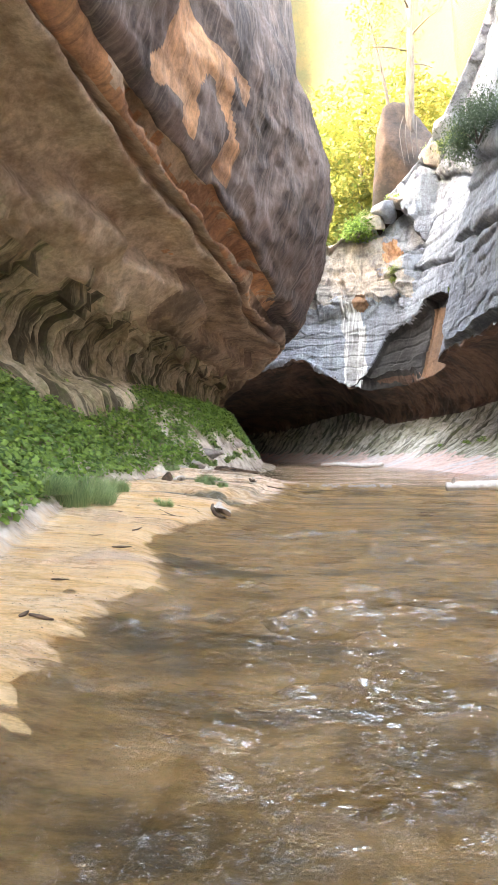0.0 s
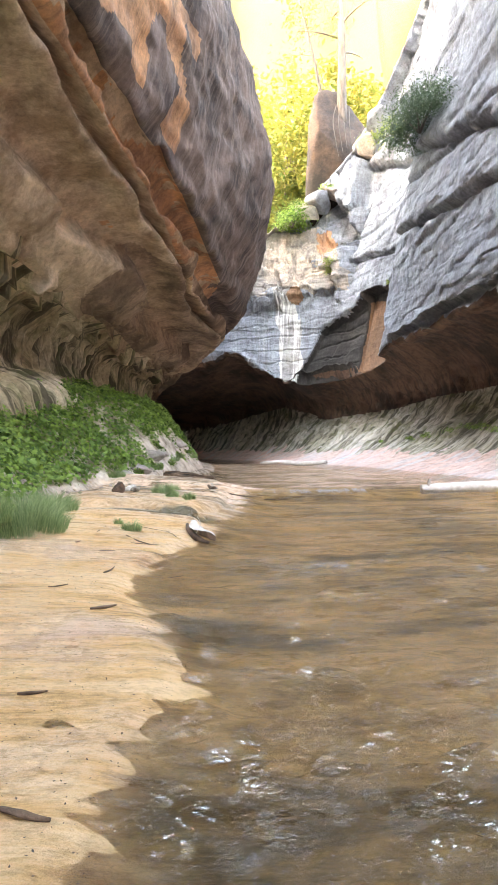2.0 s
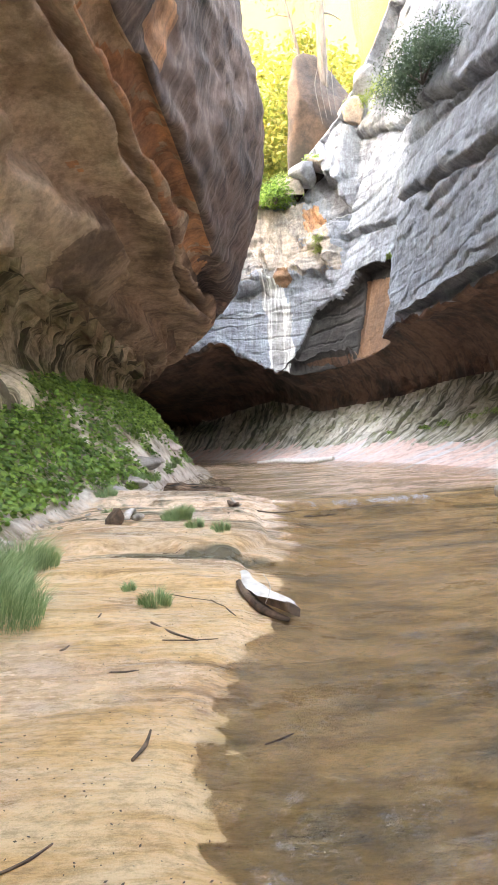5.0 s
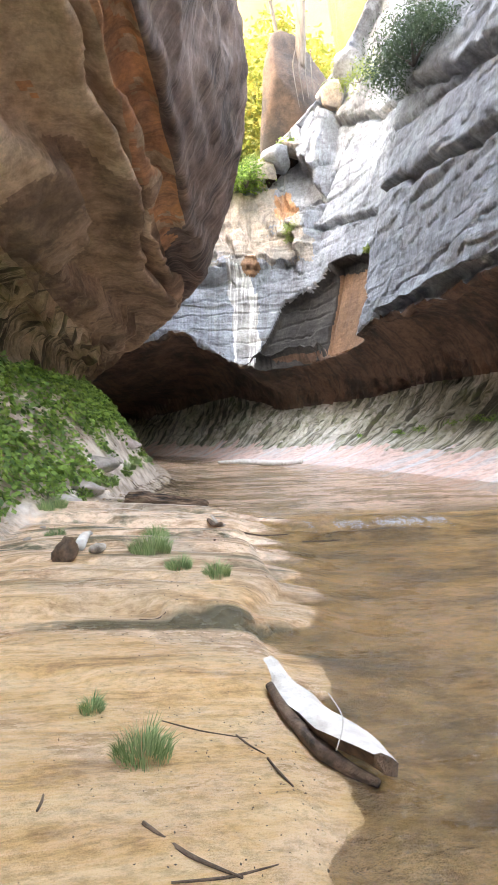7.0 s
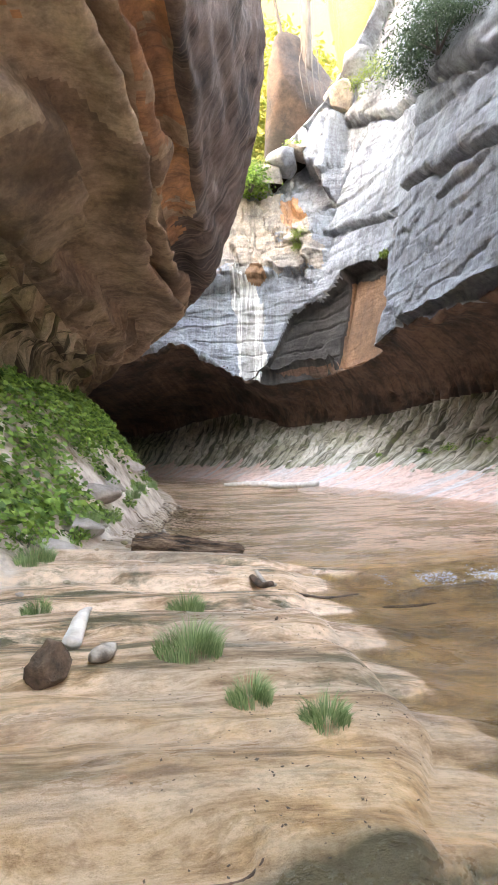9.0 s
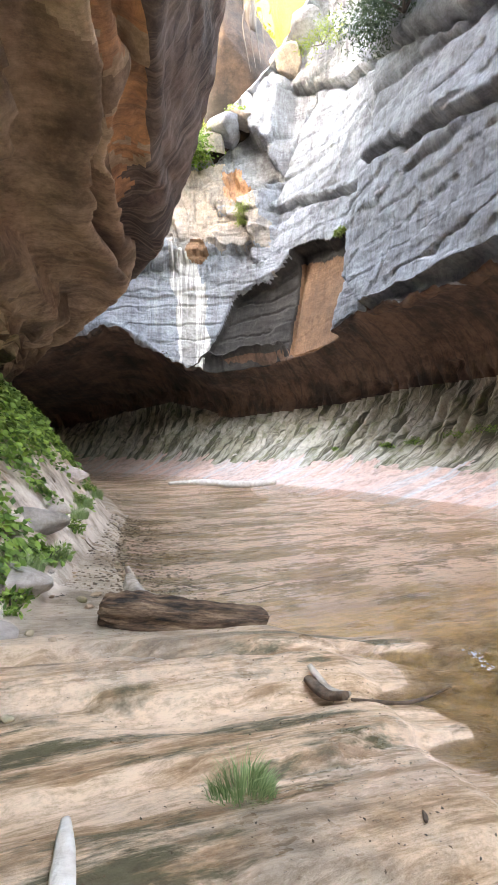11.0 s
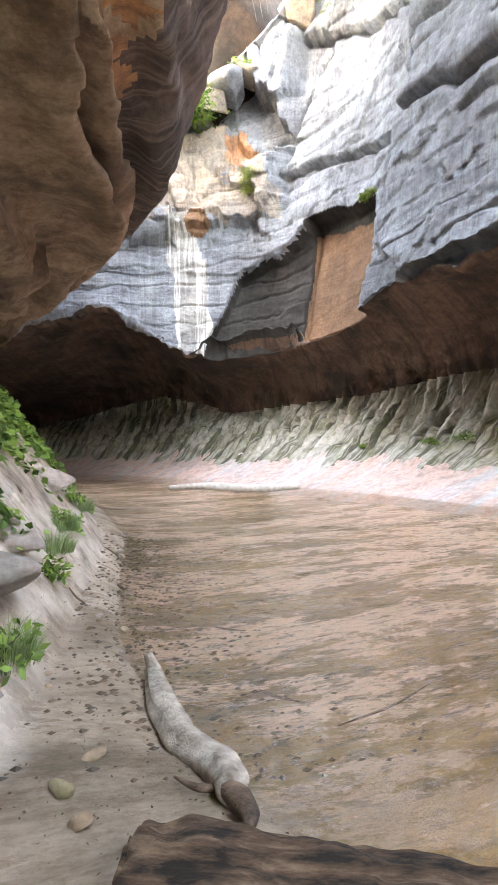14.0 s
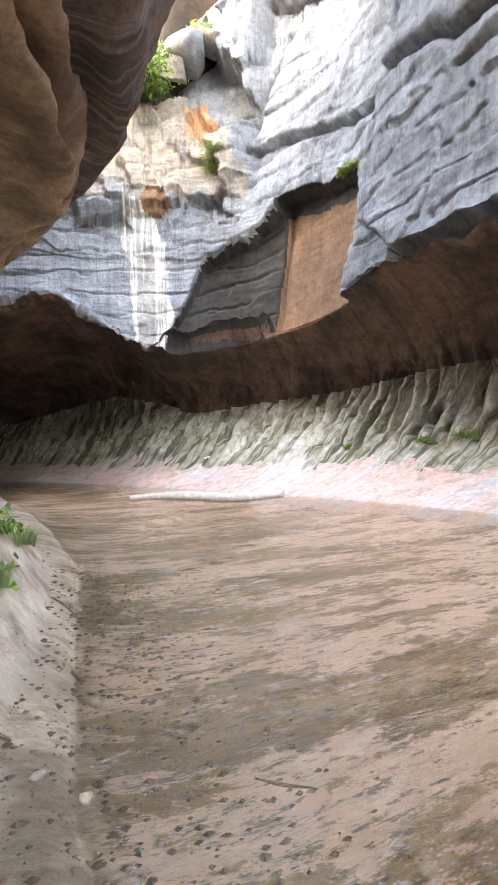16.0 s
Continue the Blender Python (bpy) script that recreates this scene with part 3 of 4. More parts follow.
    ragged = sstep(11.0, 12.0, us) * (0.4 * crumbs + 0.25 * blocks)
    return push, mask[..., None] * np.array((0.9, 0.45, 0)) + ragged[..., None] * np.array((0.3, 0.3, 0.7)), own


right_wall, RIGHT_TREE = loft("wall_right", RIGHT, 1000, [M_FACE, M_UNDER, M_FLUTE, M_BANK, M_ALCOVE, M_VARNISH_SHADE, M_ORANGE, M_NOTCH, M_RUNOFF], right_profile,
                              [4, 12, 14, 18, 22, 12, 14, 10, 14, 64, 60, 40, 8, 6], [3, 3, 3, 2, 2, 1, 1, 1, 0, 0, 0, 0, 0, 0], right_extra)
tagged(right_wall, "blue-grey sandstone canyon wall with a deep dark undercut", "canyon wall", kind="structure")

# left wall: foot x, y, z; hollow depth; seam reach and height; nose reach and height; top height
LEFT = [
    (-7.4, -30, 2.7, 1.2, 2.5, 7.4, 3.0, 12.0, 38),
    (-7.2, -5, 2.7, 1.2, 2.5, 7.8, 3.0, 12.0, 38),
    (-6.6, 5, 2.7, 1.2, 2.6, 8.6, 3.2, 13.0, 38),
    (-5.6, 12, 2.7, 1.2, 3.0, 8.4, 3.9, 13.0, 38),
    (-4.0, 18, 2.7, 1.1, 3.1, 7.8, 4.4, 13.5, 38),
    (-3.0, 23, 2.7, 1.0, 3.3, 7.0, 5.6, 13.7, 38),
    (-2.0, 28, 2.7, 0.9, 3.5, 6.6, 6.0, 14.0, 38),
    (-1.7, 30.5, 2.6, 0.8, 3.5, 6.6, 5.9, 14.0, 38),
    (-1.5, 32.5, 2.6, 0.7, 2.0, 5.7, 4.4, 13.5, 38),
    (-1.5, 34, 2.5, 0.6, 0.3, 5.0, 2.4, 12.5, 38),
    (-2.6, 37, 2.0, 0.6, 0.1, 4.8, 0.6, 12.0, 30),
    (-6.0, 44, 1.8, 0.8, 0.2, 4.8, 0.2, 10.0, 16),
    (-20, 70, 1.8, 0.8, 0.2, 4.8, 0.2, 10.0, 14),
]


def left_profile(R):
    fx, fy, fz, hol, sr, sz, nr, nz, tz = R.T
    def out(d, zz):
        return fx + d, fy, zz
    def up(f):
        return sz + (nz - sz) * f
    return [out(0.6, fz - 2.6), out(0 * fx, fz), out(-hol, fz + 1.0), out(-hol + 0.25, fz + 2.3), out(sr * 0.4 - 0.1, fz * 0.38 + sz * 0.62 + 0.2), out(sr * 0.82, sz - 0.55),
            out(sr, sz), out(sr + 0.1, sz + 0.9), out(sr * 0.55 + nr * 0.45, up(0.22)), out(sr * 0.1 + nr * 0.9, up(0.6)), out(nr, nz), out(nr - 0.5, nz + 2.5),
            out(nr - 1.6, nz + 5), out(nr - 2.2, nz + (tz - nz) * 0.5), out(nr - 3.5, tz), out(nr - 46, tz + 2)]


def left_extra(V, s, us):
    p = V.reshape(-1, 3)
    sh = V.shape[:2]
    big = fbm(p, 0.25, 3, 9).reshape(sh)
    mid = fbm(p * (1, 1, 1.6), 0.7, 4, 4).reshape(sh)
    fine = fbm(p, 2.6, 3, 2).reshape(sh)
    wob = fbm(p, 1.0, 3, 6).reshape(sh)
    ph = s[:, None] * 7.5 + 2 * np.sin(s[:, None] * 0.7) - 1.0 * V[..., 2] + 1.0 * wob
    fl = (1 - np.abs(np.sin(ph)) * 2) * sstep(0.7, 1.3, us) * (1 - sstep(2.9, 3.7, us + 0.4 * wob))
    pits = sstep(0.2, 0.5, fbm(p * (1, 1, 1.4), 2.2, 2, 3).reshape(sh)) * np.exp(-((us - 3.5) / 0.35) ** 2)
    # slabs that have broken away in steps under the seam
    q = us + 0.6 * big + 0.16 * mid
    steps = 0.8 * (sstep(4.40, 4.50, q) - sstep(4.5, 5.3, q)) + 0.7 * (sstep(5.40, 5.50, q) - sstep(5.5, 6.2, q)) + 0.5 * (sstep(6.3, 6.38, q) - sstep(6.4, 7.2, q))
    groove = 0.28 * np.exp(-((us - 7.6 - 0.3 * mid) / 0.22) ** 2)
    own = np.full(sh, -1)
    own = np.where((us >= 3) & (us < 3.55 - 0.5 * wob), 0, own)
    band = (us > 5.9) & (us < 8)
    own = np.where(band & (mid + 0.5 * wob < -0.3), 1, own)
    own = np.where(band & (us > 7.4), 3, own)
    far_end = V[..., 1] > 24 + 2.5 * wob
    own = np.where(band & far_end, np.where(us < 6.8, 1, 3), own)
    # darker brown along the underside beyond about y = 20
    own = np.where((us > 3.6) & (us < 6.8) & (V[..., 1] > 20 + 4 * big + 1.5 * (us - 5)), 4, own)
    own = np.where((us >= 4.5) & (us < 5.95) & (V[..., 1] < 20) & (big + 0.6 * mid > 0.45), 2, own)
    own = np.where((us >= 8) & (us < 9.5) & (V[..., 1] < 17) & (big > 0.05), 2, own)
    return -(0.32 * big + 0.14 * mid + 0.26 * fl + 0.04 * fine + 0.95 * steps - groove - 0.5 * pits), np.zeros((*sh, 3)), own


left_wall, LEFT_TREE = loft("wall_left", LEFT, 1000, [M_FLUTE_B, M_TAN, M_ORANGE, M_DARK, M_BROWN], left_profile,
                            [4, 14, 14, 14, 20, 16, 10, 10, 20, 26, 14, 14, 12, 8, 4], [0, 0, 0, 1, 1, 1, 2, 2, 3, 3, 3, 3, 3, 3, 3], left_extra)
tagged(left_wall, "overhanging brown sandstone wall with dark streaked bulge", "canyon wall", kind="structure")

# added sheet that closes the tunnel, its darkness put into the colour
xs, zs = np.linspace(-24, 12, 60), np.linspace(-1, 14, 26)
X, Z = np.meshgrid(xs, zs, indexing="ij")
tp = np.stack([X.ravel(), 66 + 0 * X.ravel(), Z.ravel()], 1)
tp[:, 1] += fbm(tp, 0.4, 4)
tagged(mesh_object("wall_tunnel_end", tp, grid_faces(60, 26), [M_UNDER]), "added dark rock sheet closing the tunnel bend, coloured as shade", "rock wall", kind="structure")
# unseen wall added to close the canyon behind the start
xs, zs = np.linspace(-16, 22, 60), np.linspace(-1, 22, 30)
X, Z = np.meshgrid(xs, zs, indexing="ij")
tp = np.stack([X.ravel(), -30 + 0 * X.ravel(), Z.ravel()], 1)
tp[:, 1] += fbm(tp, 0.3, 4)
tagged(mesh_object("wall_behind", tp, grid_faces(60, 30), [M_TAN]), "unseen tan rock added to close the canyon behind", "rock wall", kind="structure")


# ---- builders of things ----
rng = np.random.default_rng(4)


def tube_mesh(path, radii, sides=10, rough=0.12, seed=0.0, flat=1.0, gnarl=0.0):
    """Vertices and faces of a bent, uneven, closed stick along a spline."""
    path = np.asarray(path, float)
    n = max(8, len(path) * (6 if sides < 12 else 14))
    u = np.linspace(0, len(path) - 1, n)
    C = spline(path, u)
    r = spline(np.asarray(radii, float), u * (len(radii) - 1) / (len(path) - 1))
    T = np.gradient(C, axis=0)
    T /= np.linalg.norm(T, axis=1, keepdims=True)
    ref = np.array([0, 0, 1.0]) if abs(T[:, 2]).mean() < 0.8 else np.array([1.0, 0, 0])
    A = np.cross(T, ref)
    A /= np.linalg.norm(A, axis=1, keepdims=True)
    B = np.cross(A, T)
    ang = np.linspace(0, 2 * np.pi, sides, endpoint=False)
    verts = []
    for i in range(n):
        for a in ang:
            d = A[i] * math.cos(a) + B[i] * math.sin(a) * flat
            q = C[i] + d * r[i]
            k = 1 + rough * (0.5 * noise.fractal(Vector(q) * 6 + Vector((seed, seed, seed)), 1, 2, 3) + noise.fractal(Vector((math.cos(a) * 4.5, math.sin(a) * 4.5, u[i] * 0.7 + seed)), 1, 2, 3)) + gnarl * math.sin(3 * a + seed + i * 0.15)
            verts.append(C[i] + d * r[i] * k)
    f = []
    for i in range(n - 1):
        for j in range(sides):
            a, b2 = i * sides + j, i * sides + (j + 1) % sides
            f.append((a, b2, b2 + sides, a + sides))
    f.append(tuple(range(sides))[::-1])
    f.append(tuple((n - 1) * sides + j for j in range(sides)))
    return verts, f


def stick(name, path, radii, mat, label, category, sides=10, rough=0.12, seed=0.0, flat=1.0, gnarl=0.0, parent=None, group=""):
    v, f = tube_mesh(path, radii, sides, rough, seed, flat, gnarl)
    ob = mesh_object(name, v, f, [mat], parent=parent)
    if parent is None:
        tagged(ob, label, category, group)
    return ob


def leaves_mesh(centres, normals, size, width=0.55, seed=1):
    """One folded four-sided leaf at each centre."""
    r = np.random.default_rng(seed)
    n = len(centres)
    up = normals + r.normal(0, 0.45, (n, 3))
    up /= np.linalg.norm(up, axis=1, keepdims=True)
    t = np.cross(up, r.normal(0, 1, (n, 3)))
    t /= np.linalg.norm(t, axis=1, keepdims=True)
    s_ = np.cross(up, t)
    L = size * r.uniform(0.6, 1.3, (n, 1))
    W = L * width * 0.5
    v = np.stack([centres, centres + t * L * 0.5 + s_ * W - up * L * 0.12, centres + t * L - up * L * 0.15, centres + t * L * 0.5 - s_ * W - up * L * 0.12], 1).reshape(-1, 3)
    k = np.arange(n) * 4
    f = np.concatenate([np.stack([k, k + 1, k + 2], 1), np.stack([k, k + 2, k + 3], 1)])
    return v, f


def foliage(name, centres, normals, size, mat, width=0.55, seed=1, parent=None):
    v, f = leaves_mesh(np.asarray(centres, float), np.asarray(normals, float), size, width, seed)
    return mesh_object(name, v, f, [mat], parent=parent, smooth=False)


def clumps(r, n_clump, per, spread, clump):
    """Leaf places gathered in clumps inside an ellipsoid."""
    c = r.normal(0, 1, (n_clump, 3))
    c = c / np.linalg.norm(c, axis=1, keepdims=True) * r.uniform(0.25, 1.0, (n_clump, 1)) ** 0.5 * spread
    p = np.repeat(c, per, 0) + r.normal(0, clump, (n_clump * per, 3)) * (1, 1, 0.6)
    return p, p * 0.4 / max(spread) + r.normal(0, 0.3, p.shape) + (0, 0, 0.6)


def tree(name, base, height, crown, radius, mat, label, seed, lean=(0, 0), n_clump=60, per=34, leaf=0.2, crown_from=0.3, limbs=9, width=0.5, clump=0.35):
    r = np.random.default_rng(seed)
    base = np.array(base, float)
    root = new(name)
    root.location = base
    tagged(root, label, "tree")
    top = np.array((lean[0], lean[1], height))
    path = [(0, 0, -0.4), top * 0.3 + (0.08, 0, 0), top * 0.65 - (0.06, 0, 0), top]
    stick("trunk", path, [radius * 1.25, radius, radius * 0.7, radius * 0.2], M_BARK, "", "", 9, 0.15, seed, parent=root)
    mid = top * (crown_from + (1 - crown_from) * 0.5)
    for i in range(limbs):
        h = crown_from * 0.9 + (1 - crown_from) * i / limbs
        a = i * 2.4 + seed
        b0 = top * h
        reach = crown * (1.05 - 0.6 * (h - crown_from) / (1 - crown_from)) * r.uniform(0.7, 1.1)
        tip = b0 + (math.cos(a) * reach, math.sin(a) * reach, reach * r.uniform(0.0, 0.4))
        stick("limb", [b0, (b0 + tip) / 2 + (0, 0, 0.15), tip], [radius * 0.35, radius * 0.22, radius * 0.08], M_BARK, "", "", 6, 0.1, i, parent=root)
    p, nn = clumps(r, n_clump, per, np.array((crown, crown, height * (1 - crown_from) * 0.55)), clump)
    foliage("crown", p + mid, nn, leaf, mat, width, seed, parent=root)
    return root


def shrub(name, place, size, n, leaf, mat, label, seed, category="shrub", flat=0.7, width=0.5, group=""):
    """A low plant: stems with leaves gathered round their ends."""
    r = np.random.default_rng(seed)
    root = new(name)
    root.location = place
    tagged(root, label, category, group)
    size = np.array(size, float) if np.ndim(size) else np.array((size, size, size * flat))
    for i in range(4):
        a = i * 1.6 + seed
        tip = size * (0.6 * math.cos(a), 0.6 * math.sin(a), 0.7)
        stick("stem", [(0, 0, -0.05), tip * 0.5, tip], [0.03 * size[2] + 0.006, 0.02 * size[2] + 0.004, 0.003], M_BARK, "", "", 5, 0.1, i, parent=root)
    p, nn = clumps(r, max(6, n // 22), 22, size, 0.2 * size.mean())
    p[:, 2] = np.abs(p[:, 2])
    foliage("leaves", p, nn, leaf, mat, width, seed, parent=root)
    return root


def grass(name, place, radius, height, n, label, seed, group="grass tufts"):
    r = np.random.default_rng(seed)
    a, q = r.uniform(0, 2 * np.pi, n), radius * np.sqrt(r.uniform(0, 1, n))
    b0 = np.stack([q * np.cos(a), q * np.sin(a), -0.02 + 0 * q], 1)
    lean = np.stack([np.cos(a), np.sin(a), 0 * a], 1) * (0.25 + 0.5 * r.uniform(0, 1, (n, 1))) + r.normal(0, 0.15, (n, 3)) * (1, 1, 0)
    h = height * r.uniform(0.35, 1.2, (n, 1)) * (1.15 - 0.7 * (q / radius)[:, None])
    side = np.stack([-np.sin(a + 1), np.cos(a + 1), 0 * a], 1) * 0.0032
    m1 = b0 + lean * h * 0.3 + (0, 0, 1) * h * 0.6
    tip = b0 + lean * h * 0.9 + (0, 0, 1) * h * 0.9
    v = np.stack([b0 - side, b0 + side, m1 + side * 0.8, m1 - side * 0.8, tip], 1).reshape(-1, 3)
    k = np.arange(n) * 5
    f = [(i, i + 1, i + 2, i + 3) for i in k] + [(i + 3, i + 2, i + 4) for i in k]
    ob = mesh_object(name, v, f, [M_GRASS], smooth=False)
    ob.location = place
    return tagged(ob, label, "grass", group)


def boulder(name, place, size, mat, label, seed, category="rock", cut=1.0, sub=4, turn=0.0, group="", box=1.0):
    """An angular block: a sphere flattened by random planes, then roughened."""
    bm = bmesh.new()
    bmesh.ops.create_icosphere(bm, subdivisions=sub, radius=1.0)
    r = np.random.default_rng(seed)
    planes = [(Vector(v).normalized(), r.uniform(0.5, 0.75)) for v in r.normal(0, 1, (11, 3))]
    for v in bm.verts:
        p = Vector([math.copysign(abs(c) ** box, c) for c in v.co])
        for nrm, d in planes:
            e = p.dot(nrm) - d
            if e > 0:
                p -= nrm * e * cut
        p = Vector((p.x * size[0], p.y * size[1], p.z * size[2]))
        v.co = p + p.normalized() * 0.06 * min(size) * noise.fractal(p * (2.0 / max(size)) * 2 + Vector((seed, 0, 0)), 1, 2, 4)
    me = bpy.data.meshes.new(name)
    bm.to_mesh(me)
    bm.free()
    me.materials.append(mat)
    for p in me.polygons:
        p.use_smooth = True
    ob = new(name, me)
    ob.matrix_world = pose(*place, 0, 0, turn)
    return tagged(ob, label, category, group)


# ---- driftwood ----
def lying(pts_, lift):
    return [(px, py, max(on_ground(px, py), float(water_level(py)) - 0.05) + lift) for px, py in pts_]


stick("driftwood_log", lying([(-1.02, 17.90), (-0.96, 17.86), (-0.68, 17.68), (-0.2, 17.4), (0.15, 17.15), (0.22, 17.11)], 0.11), [0.13, 0.18, 0.185, 0.16, 0.125, 0.085], M_LOG,
      "thick dark brown rotting log lying on the sand", "log", 48, 0.26, 2.0, 0.95, 0.0)
branch = new("driftwood_branch")
branch.location = (0, 0, 0)
tagged(branch, "curved pale grey driftwood branch with a broken knotty end", "driftwood")
stick("stem", lying([(-0.33, 20.0), (-0.43, 19.45), (-0.46, 19.0), (-0.38, 18.66), (-0.45, 18.35)], 0.08), [0.055, 0.085, 0.095, 0.095, 0.075], M_WOODG, "", "", 22, 0.22, 5.0, 0.9, 0.03, parent=branch)
stick("knot", [(-0.33, 19.95, on_ground(-0.3, 20) + 0.10), (-0.37, 19.98, on_ground(-0.3, 20) + 0.22)], [0.05, 0.03], M_WOODG, "", "", 8, 0.2, 1, parent=branch)
stick("broken_end", lying([(-0.45, 18.38), (-0.44, 18.2), (-0.50, 18.08)], 0.06), [0.06, 0.04, 0.015], M_WOODB, "", "", 8, 0.3, 3, parent=branch)
stick("side_twig", lying([(-0.46, 18.42), (-0.58, 18.45), (-0.64, 18.56)], 0.05), [0.02, 0.016, 0.006], M_WOODB, "", "", 6, 0.2, 3, parent=branch)

# split slab of pale wood at the water's edge
bm = bmesh.new()
sec = []
for i in range(15):
    f = i / 14
    wdt = 0.09 + 0.14 * math.sin(min(1, f * 1.15) * math.pi / 2) - (0.10 * (f - 0.85) / 0.15 if f > 0.85 else 0) + 0.02 * math.sin(f * 19)
    th = 0.05 + 0.06 * f
    cx, cy = 0.05 * math.sin(f * 4), f * 1.24
    tilt = 0.05 * f
    sec.append([bm.verts.new((cx + a * wdt * 0.5, cy + 0.03 * noise.noise(Vector((f * 9, a, b2))), b2 * th * 0.5 + a * tilt + 0.012 * noise.noise(Vector((f * 7, a * 3, b2 * 2)))))
                for a, b2 in ((-1, 0.55), (-0.45, 1.0), (0.35, 1.05), (1, 0.7), (0.9, -0.5), (0.2, -1), (-0.7, -0.8))])
for i in range(14):
    for j in range(7):
        bm.faces.new((sec[i][j], sec[i][(j + 1) % 7], sec[i + 1][(j + 1) % 7], sec[i + 1][j])).material_index = 0 if j in (0, 1, 2) else 1
bm.faces.new(sec[0][::-1])
bm.faces.new(sec[14]).material_index = 1
bmesh.ops.recalc_face_normals(bm, faces=bm.faces)
me = bpy.data.meshes.new("driftwood_slab")
bm.to_mesh(me)
bm.free()
me.materials.append(M_WHITE)
me.materials.append(M_WOODB)
slab = new("driftwood_slab", me)
slab.matrix_world = pose(-0.58, 11.25, on_ground(-0.5, 10.9) + 0.08, -3.0, 10, 187)
tagged(slab, "bleached split slab of driftwood on the wet sand", "driftwood")
under = new("dark_branch")
tagged(under, "dark wet branch with a thin twig beside the bleached slab", "driftwood")
stick("stem", lying([(-0.68, 10.88), (-0.66, 10.55), (-0.57, 10.25), (-0.42, 10.03)], 0.04), [0.025, 0.035, 0.04, 0.02], M_WOODB, "", "", 10, 0.3, 8, parent=under)
stick("twig", [(-0.58, 10.15, 0.36), (-0.52, 10.2, 0.48), (-0.56, 10.28, 0.58)], [0.004, 0.004, 0.002], M_WHITE, "", "", 6, 0.1, 2, parent=under)

stick("far_log", [(4.3, 34.3, 0.60), (5.3, 33.1, 0.66), (6.2, 31.9, 0.61), (7.1, 30.7, 0.70)], [0.07, 0.12, 0.13, 0.10], M_WHITE, "long pale log stranded against the pink bank", "log", 10, 0.25, 11)
stick("white_log", [(5.4, 15.9, 0.42), (6.3, 15.75, 0.46), (7.6, 15.6, 0.50), (9.2, 15.4, 0.72)], [0.11, 0.13, 0.13, 0.10], M_WHITE, "bleached white log lying across the shallow water", "log", 12, 0.18, 12)
stick("white_log_stub", [(5.55, 15.85, 0.45), (5.6, 15.85, 0.68)], [0.05, 0.03], M_WOODG, "short broken stub of grey wood by the white log", "driftwood", 8, 0.2, 13)
for i, (p0, p1, m_, r_) in enumerate((((0.10, 16.12), (0.20, 15.78), M_WOODG, 0.035), ((0.02, 16.02), (0.14, 15.72), M_WOODB, 0.05))):
    stick("wood_chip", lying([p0, ((p0[0] + p1[0]) / 2, (p0[1] + p1[1]) / 2), p1], 0.06), [r_ * 0.7, r_, r_ * 0.8], m_, ("pale" if i == 0 else "dark") + " split piece of wood on the sandy ledge", "driftwood", 8, 0.25, 14 + i, 0.7, group="wood chips")
stick("pale_stick", lying([(-1.66, 15.15), (-1.72, 14.7), (-1.80, 14.2)], 0.04), [0.02, 0.05, 0.065], M_WHITE, "bleached stick lying on the muddy sand", "driftwood", 9, 0.2, 17, 0.7)
# the bleached stick's dark end and pale break, added again as separate pieces
boulder("dark_stick_end", (-1.9, 13.6, on_ground(-1.9, 13.6) + 0.09), (0.16, 0.18, 0.15), M_WOODB, "dark bark end of the bleached stick, added as a separate lump", 21, "driftwood", 1.0, 4, box=0.6)
stick("stick_end_chip", lying([(-1.68, 13.7), (-1.60, 13.78), (-1.54, 13.88)], 0.05), [0.03, 0.06, 0.03], M_WOODG, "pale broken chunk of wood added beside the dark stick end", "driftwood", 8, 0.3, 18)

# twigs and bits of bark left by the water
TWIGS = [((-1.52, 6.95), 35, 0.24, 0.028), ((-1.6, 8.3), 70, 0.26, 0.022), ((-1.55, 4.35), -20, 0.22, 0.03), ((-1.7, 4.4), 80, 0.12, 0.03), ((-1.36, 9.7), -40, 0.42, 0.018), ((-1.25, 9.6), 5, 0.4, 0.010),
         ((-0.88, 10.1), -80, 0.24, 0.014), ((-1.15, 10.5), -25, 0.45, 0.008), ((-0.95, 10.35), -60, 0.2, 0.01), ((-1.75, 5.4), 10, 0.16, 0.02), ((-2.0, 7.6), 40, 0.2, 0.014), ((-1.2, 12.0), 15, 0.3, 0.012),
         ((-0.2, 14.58), 60, 0.07, 0.025), ((0.35, 19.4), -60, 0.35, 0.02), ((0.6, 20.8), -50, 0.3, 0.016), ((-0.6, 21.6), -30, 0.16, 0.02), ((0.05, 22.6), -60, 0.14, 0.03), ((0.9, 19.0), 12, 0.9, 0.014),
         ((-1.9, 10.0), 80, 0.1, 0.014), ((-1.7, 9.1), 0, 0.18, 0.012), ((-2.1, 9.5), 60, 0.1, 0.014), ((-0.9, 8.4), 20, 0.18, 0.012), ((0.75, 15.9), 8, 1.0, 0.03), ((1.6, 15.5), -6, 0.6, 0.03), ((0.3, 24.2), -50, 0.25, 0.02)]
for i, ((tx_, ty_), a_, ln_, r_) in enumerate(TWIGS):
    c_, s2 = math.cos(radians(a_)) * ln_ / 2, math.sin(radians(a_)) * ln_ / 2
    stick("twig", lying([(tx_ - c_, ty_ - s2), (tx_ + 0.1 * s2, ty_ - 0.1 * c_), (tx_ + c_, ty_ + s2)], r_ * 0.5), [r_ * 0.4, r_ * 0.5, r_ * 0.25], M_WOODB,
          "small dark wet twig stranded on the sand", "twig", 6, 0.35, 30 + i, group="stranded twigs")

